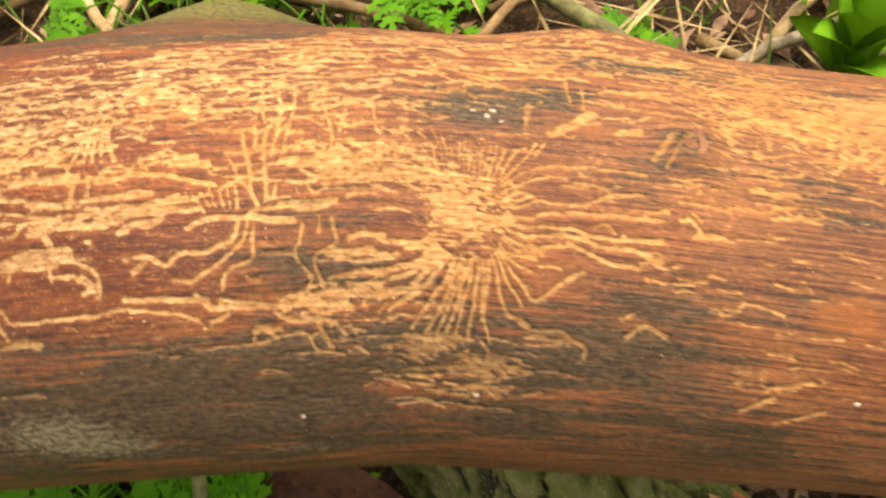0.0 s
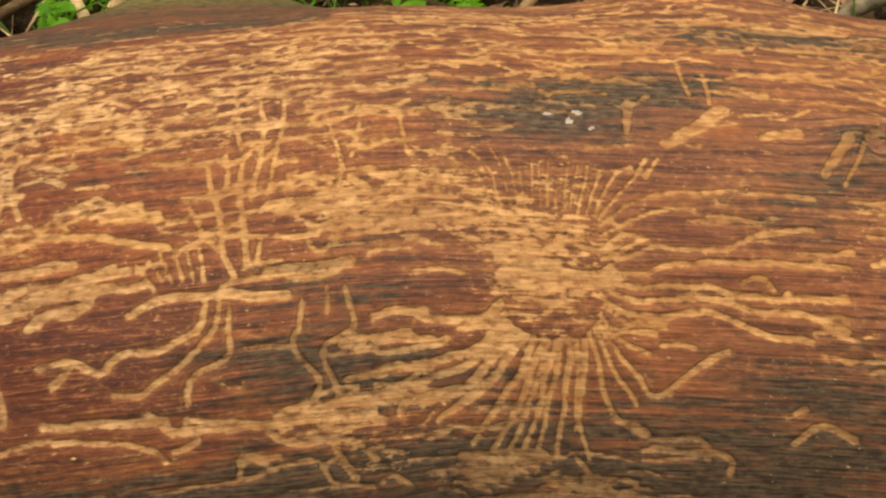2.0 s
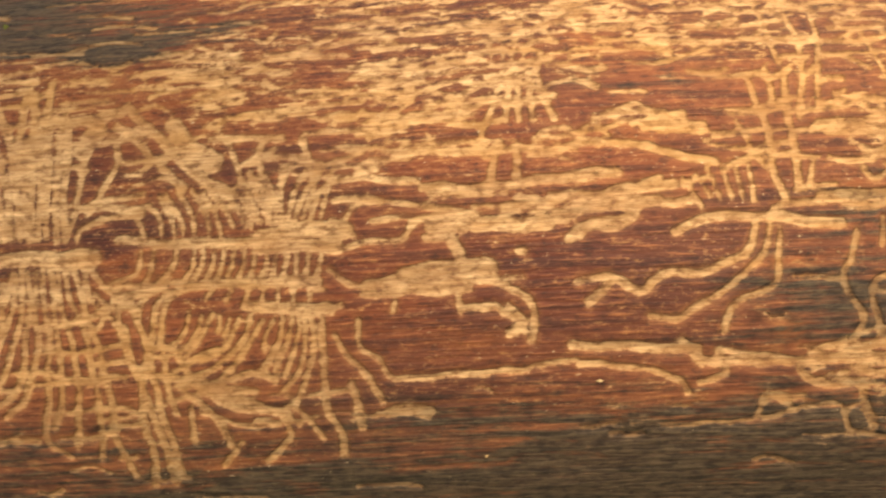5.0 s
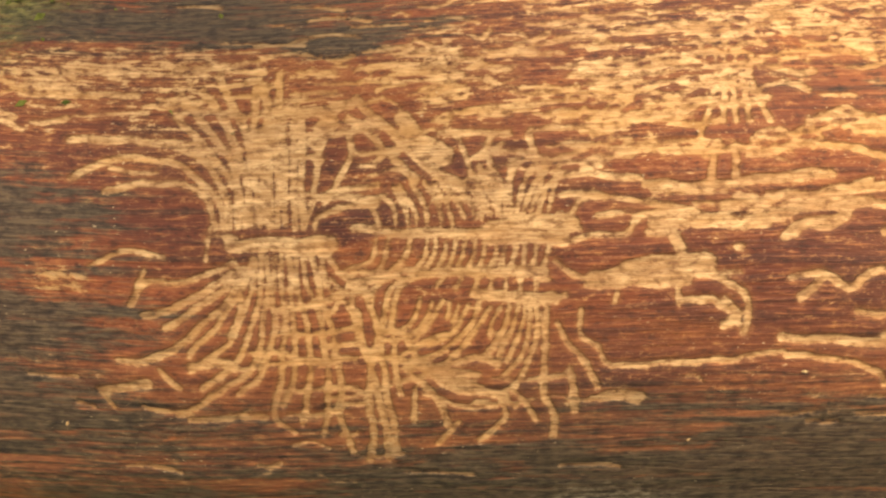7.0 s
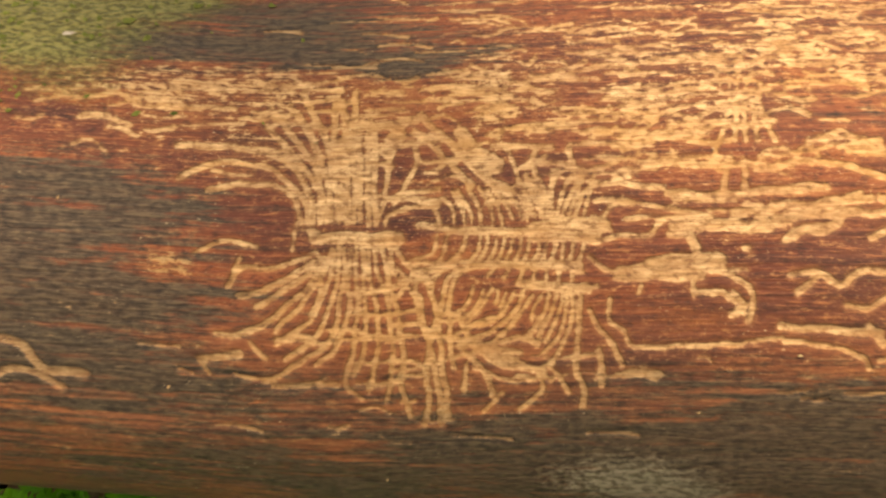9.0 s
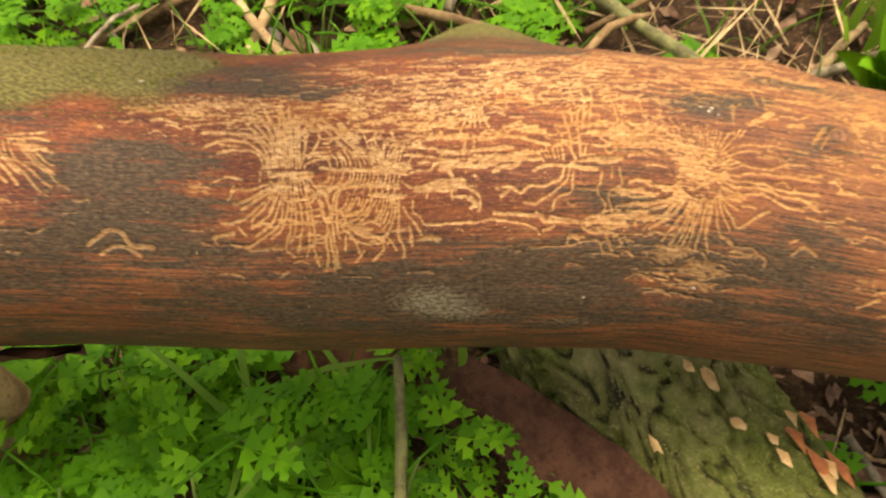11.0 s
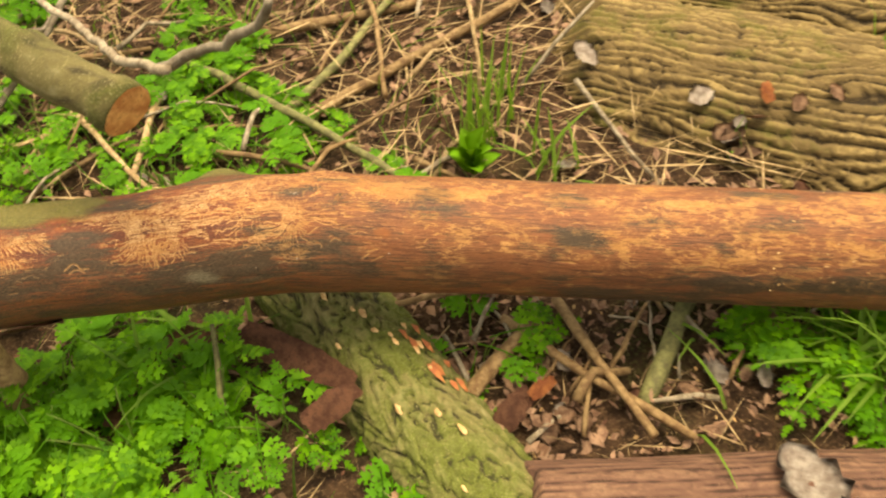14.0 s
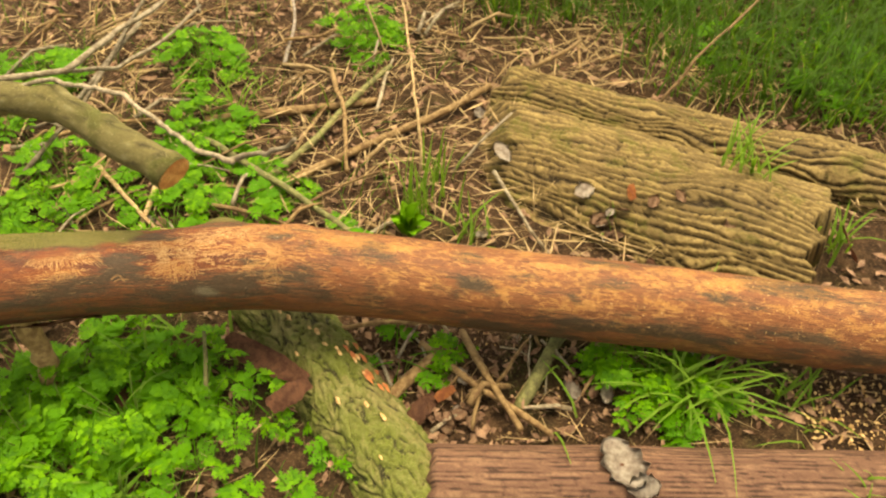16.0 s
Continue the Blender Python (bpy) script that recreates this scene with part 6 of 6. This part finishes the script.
# ---- broad-leaved seedling ----
def lance_leaf_mesh(size, seed):
    """A broad pointed leaf with a sunken midrib, its foot at the origin."""
    r = random.Random(seed)
    bm = bmesh.new()
    rows = []
    for f in np.linspace(0, 1, 9):
        half = size * 0.29 * math.sin(math.pi * min(1, 0.05 + 0.95 * f ** 0.85)) ** 0.8 * r.uniform(0.95, 1.05) + 0.0008
        rows.append([bm.verts.new((size * f, half * g, size * (0.35 * f - 0.42 * f * f) + half * 0.35 * abs(g))) for g in (-1, -0.5, 0, 0.5, 1)])
    for a, b in zip(rows, rows[1:]):
        for k in range(4):
            bm.faces.new((a[k], b[k], b[k + 1], a[k + 1]))
    bmesh.ops.solidify(bm, geom=bm.faces[:], thickness=0.0004)
    me = bpy.data.meshes.new("leaf")
    bm.to_mesh(me)
    bm.free()
    me.shade_smooth()
    me.materials.append(YOUNG_LEAF)
    return me


seedling = new("seedling")
seedling.location = (0.285, 0.275, 0.0)
lance = [lance_leaf_mesh(0.062, k) for k in range(3)]
for k in range(9):
    share("leaf", lance[k % 3], seedling, Matrix.Translation((0, 0, 0.012 + 0.005 * k)) @ Matrix.Rotation(2.4 * k, 4, "Z") @ Matrix.Rotation(radians(-35 - 4 * k), 4, "Y"))
bm = bmesh.new()
tube(bm, [(0, 0, -0.02), (0.001, 0, 0.03), (0, 0.001, 0.06)], [0.003, 0.0025, 0.0015], 6)
part("stem", bm, STEM, seedling)
tagged(seedling, "bright green seedling with broad pointed leaves behind the log", "plant")


# ---- grass ----
def blade(r, root, long, lean, a, width):
    """Places of one arching blade: two rails of five points."""
    d, side = np.array([math.cos(a), math.sin(a), 0]), np.array([-math.sin(a), math.cos(a), 0])
    rails = []
    for f in (0, 0.3, 0.6, 0.85, 1):
        p = root + d * long * lean * f ** 1.5 + np.array([0, 0, long * (f - 0.55 * lean * f * f)])
        w = width * (1 - f ** 2.2) + 0.0003
        rails.append((p - side * w, p + side * w + np.array([0, 0, 0.3 * w])))
    return rails


def grass_mesh(name, roots, long, lean, width, seed, heading=None):
    r = random.Random(seed)
    verts, faces = [], []
    for root in roots:
        a = r.uniform(0, 6.28) if heading is None else r.gauss(heading, 0.7)
        rails = blade(r, np.array(root, float), r.uniform(*long), r.uniform(*lean), a, r.uniform(*width))
        b = len(verts)
        for p, q in rails:
            verts += [tuple(p), tuple(q)]
        faces += [(b + 2 * i, b + 2 * i + 1, b + 2 * i + 3, b + 2 * i + 2) for i in range(4)]
    return mesh_of(name, verts, faces, SHADED_GRASS if name == "grass" else GRASS)


def tuft(x, y, count, long, lean, label, seed, radius=0.02, width=(0.002, 0.0042), heading=None, z=0.0):
    r = random.Random(seed)
    ob = new("grass_tuft")
    ob.location = (x, y, z)
    for k in range(count):
        root = (r.gauss(0, radius), r.gauss(0, radius), -0.01)
        share("blade", grass_mesh("blade", [root], long, lean, width, seed * 100 + k, heading), ob, Matrix())
    return tagged(ob, label, "grass", "grass tufts")


tuft(0.74, -0.235, 60, (0.12, 0.26), (0.5, 1.0), "arching tuft of bright green grass by the log", 1, 0.03)
tuft(0.93, -0.30, 22, (0.08, 0.18), (0.4, 1.0), "small green grass tuft by the rotten log", 2, 0.03)
tuft(0.33, 0.37, 26, (0.10, 0.22), (0.1, 0.5), "upright tuft of green grass blades", 3, 0.025)
tuft(0.42, 0.26, 16, (0.08, 0.18), (0.2, 0.8), "thin grass tuft beside the old log", 4, 0.03)
tuft(0.38, 0.46, 14, (0.10, 0.2), (0.1, 0.5), "upright tuft of green grass blades", 5, 0.025)
tuft(1.10, 0.27, 30, (0.08, 0.18), (0.3, 0.9), "green grass tuft between the bark slabs", 6, 0.03, z=0.10)
tuft(1.25, 0.05, 18, (0.08, 0.16), (0.3, 0.9), "grass tuft at the old log's broken end", 7, 0.03, z=0.02)
tuft(-0.10, 0.82, 14, (0.10, 0.18), (0.3, 0.9), "thin pale grass tuft in the litter", 8, 0.03)
tuft(-0.33, -0.24, 16, (0.10, 0.18), (0.5, 1.0), "long grass blades among the herbs", 9, 0.03)
tuft(-0.55, -0.30, 16, (0.10, 0.2), (0.5, 1.0), "long grass blades among the herbs", 10, 0.04)
tuft(-0.22, 0.02, 10, (0.12, 0.2), (0.6, 1.0), "long grass blades under the log", 11, 0.04)
tuft(0.755, 0.20, 10, (0.07, 0.13), (0.1, 0.6), "few grass blades by the old log", 12, 0.02, z=0.0)
tuft(0.92, -0.55, 14, (0.06, 0.12), (0.3, 0.9), "low grass over the rotten log", 13, 0.03, z=0.05)
tuft(0.52, -0.17, 5, (0.12, 0.2), (0.7, 1.0), "single yellow-green grass blades on the soil", 14, 0.05)

r = random.Random(77)
roots = []
while len(roots) < 10500:
    x, y = r.uniform(0.7, 3.6), r.uniform(0.0, 3.0)
    if math.hypot((x - 1.5) / 1.55, (y - 1.2) / 1.3) + 0.15 * math.sin(4 * x - 3 * y) + r.gauss(0, 0.15) > 1.0:
        continue
    edge = 0.78 - 0.42 * (x - 0.66) + 0.10 * r.random()
    if y > edge and (x > 1.0 + 0.35 * r.random() or y > 1.1):
        roots.append((x, y, float(ground_height(x, y)) - 0.01))
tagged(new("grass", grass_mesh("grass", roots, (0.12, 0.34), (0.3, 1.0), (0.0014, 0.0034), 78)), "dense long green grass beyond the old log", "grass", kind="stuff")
roots = [(x, y, float(ground_height(x, y)) - 0.01) for x, y in ((r.uniform(-1.3, 0.9), r.uniform(0.15, 2.4)) for _ in range(1700)) if not (0.3 < x and y < 0.85)]
tagged(new("grass", grass_mesh("grass", roots, (0.04, 0.14), (0.3, 1.0), (0.0008, 0.002), 79)), "sparse green grass blades in the litter", "grass", kind="stuff")
roots = [(x, y, float(ground_height(x, y)) - 0.01) for x, y in ((r.uniform(-1.0, 0.05), r.uniform(-0.7, 0.1)) for _ in range(260))]
tagged(new("grass", grass_mesh("grass", roots, (0.05, 0.14), (0.4, 1.0), (0.0008, 0.002), 80)), "grass blades between the herbs", "grass", kind="stuff")


# ---- small marks on the stripped log ----
def spot(s_mm, v_mm, long, wide, seed, label):
    """A thin crust on the log's skin."""
    r = random.Random(seed)
    x = s_mm / 1000
    y0, z0, r0 = (float(np.interp(x, AXIS_X, a)) for a in (AXIS_Y, AXIS_Z, AXIS_R))
    th = v_mm / 75
    bm = bmesh.new()
    n = 13
    c = bm.verts.new((0, 0, 0.0006))
    ring = [bm.verts.new((long * r.uniform(0.5, 1.1) * math.cos(2 * math.pi * k / n), wide * r.uniform(0.4, 1.1) * math.sin(2 * math.pi * k / n), -0.0004)) for k in range(n)]
    for k in range(n):
        bm.faces.new((c, ring[k], ring[(k + 1) % n]))
    ob = part("white_crust", bm, GREY_LEAF, stripped_log, label)
    ob.matrix_local = Matrix.Translation((x, y0 - (r0 + 0.0008) * math.sin(th), z0 + (r0 + 0.0008) * math.cos(th))) @ Matrix.Rotation(th, 4, "X") @ Matrix.Rotation(r.uniform(-0.5, 0.5), 4, "Z")


for k, (a, b, c, d) in enumerate(((5, 1.5, 0.0022, 0.0010), (3, 3.5, 0.0012, 0.0020), (7, 5, 0.0016, 0.0008), (-1, 2, 0.0016, 0.0007), (-10, 84, 0.0012, 0.0007), (-245, -12, 0.0020, 0.0004), (-60, 92, 0.0010, 0.0008), (100, 75, 0.0016, 0.0010))):
    spot(a, b, c, d, k + 1, "chalky white crust on the wood")


def moss_on_log(count, seed):
    """Granular green crumbs of moss on the far end's crest."""
    r = np.random.RandomState(seed)
    verts, faces = [], []
    xs, cy = eased(AXIS_Y)
    cz, cr = eased(AXIS_Z)[1], eased(AXIS_R)[1]
    while len(verts) < count * 5:
        x, a = r.uniform(-0.75, -0.185), r.uniform(-1.1, 0.14)
        thick = (-0.19 - x) / 0.09 * (0.4 + 0.6 * (a < -0.05))
        patchy = float(lattice_noise(np.array([x * 60]), np.array([a * 6.0]), 33)[0])
        if r.rand() > thick * patchy ** 2 * 2.2:
            continue
        rad = np.interp(x, xs, cr) + r.uniform(-0.0003, 0.0008)
        c = np.array([x, np.interp(x, xs, cy) - rad * math.sin(a), np.interp(x, xs, cz) + rad * math.cos(a)])
        u, t = np.array([0, -math.sin(a), math.cos(a)]), np.array([0, -math.cos(a), -math.sin(a)])
        g, b, n = r.uniform(0, 6.3), len(verts), r.uniform(0.0004, 0.0013)
        d = np.array([math.cos(g), 0, 0]) + t * math.sin(g)
        e = np.cross(u, d)
        verts += [tuple(c - d * n), tuple(c + e * n * 0.7), tuple(c + d * n * 1.3), tuple(c - e * n * 0.7), tuple(c + u * n * 0.8)]
        faces += [(b, b + 1, b + 4), (b + 1, b + 2, b + 4), (b + 2, b + 3, b + 4), (b + 3, b, b + 4)]
    tagged(new("moss", mesh_of("moss", verts, faces, MOSS_CRUMB, False)), "granular green moss on the log's crest", "moss", kind="stuff")


moss_on_log(7000, 12)
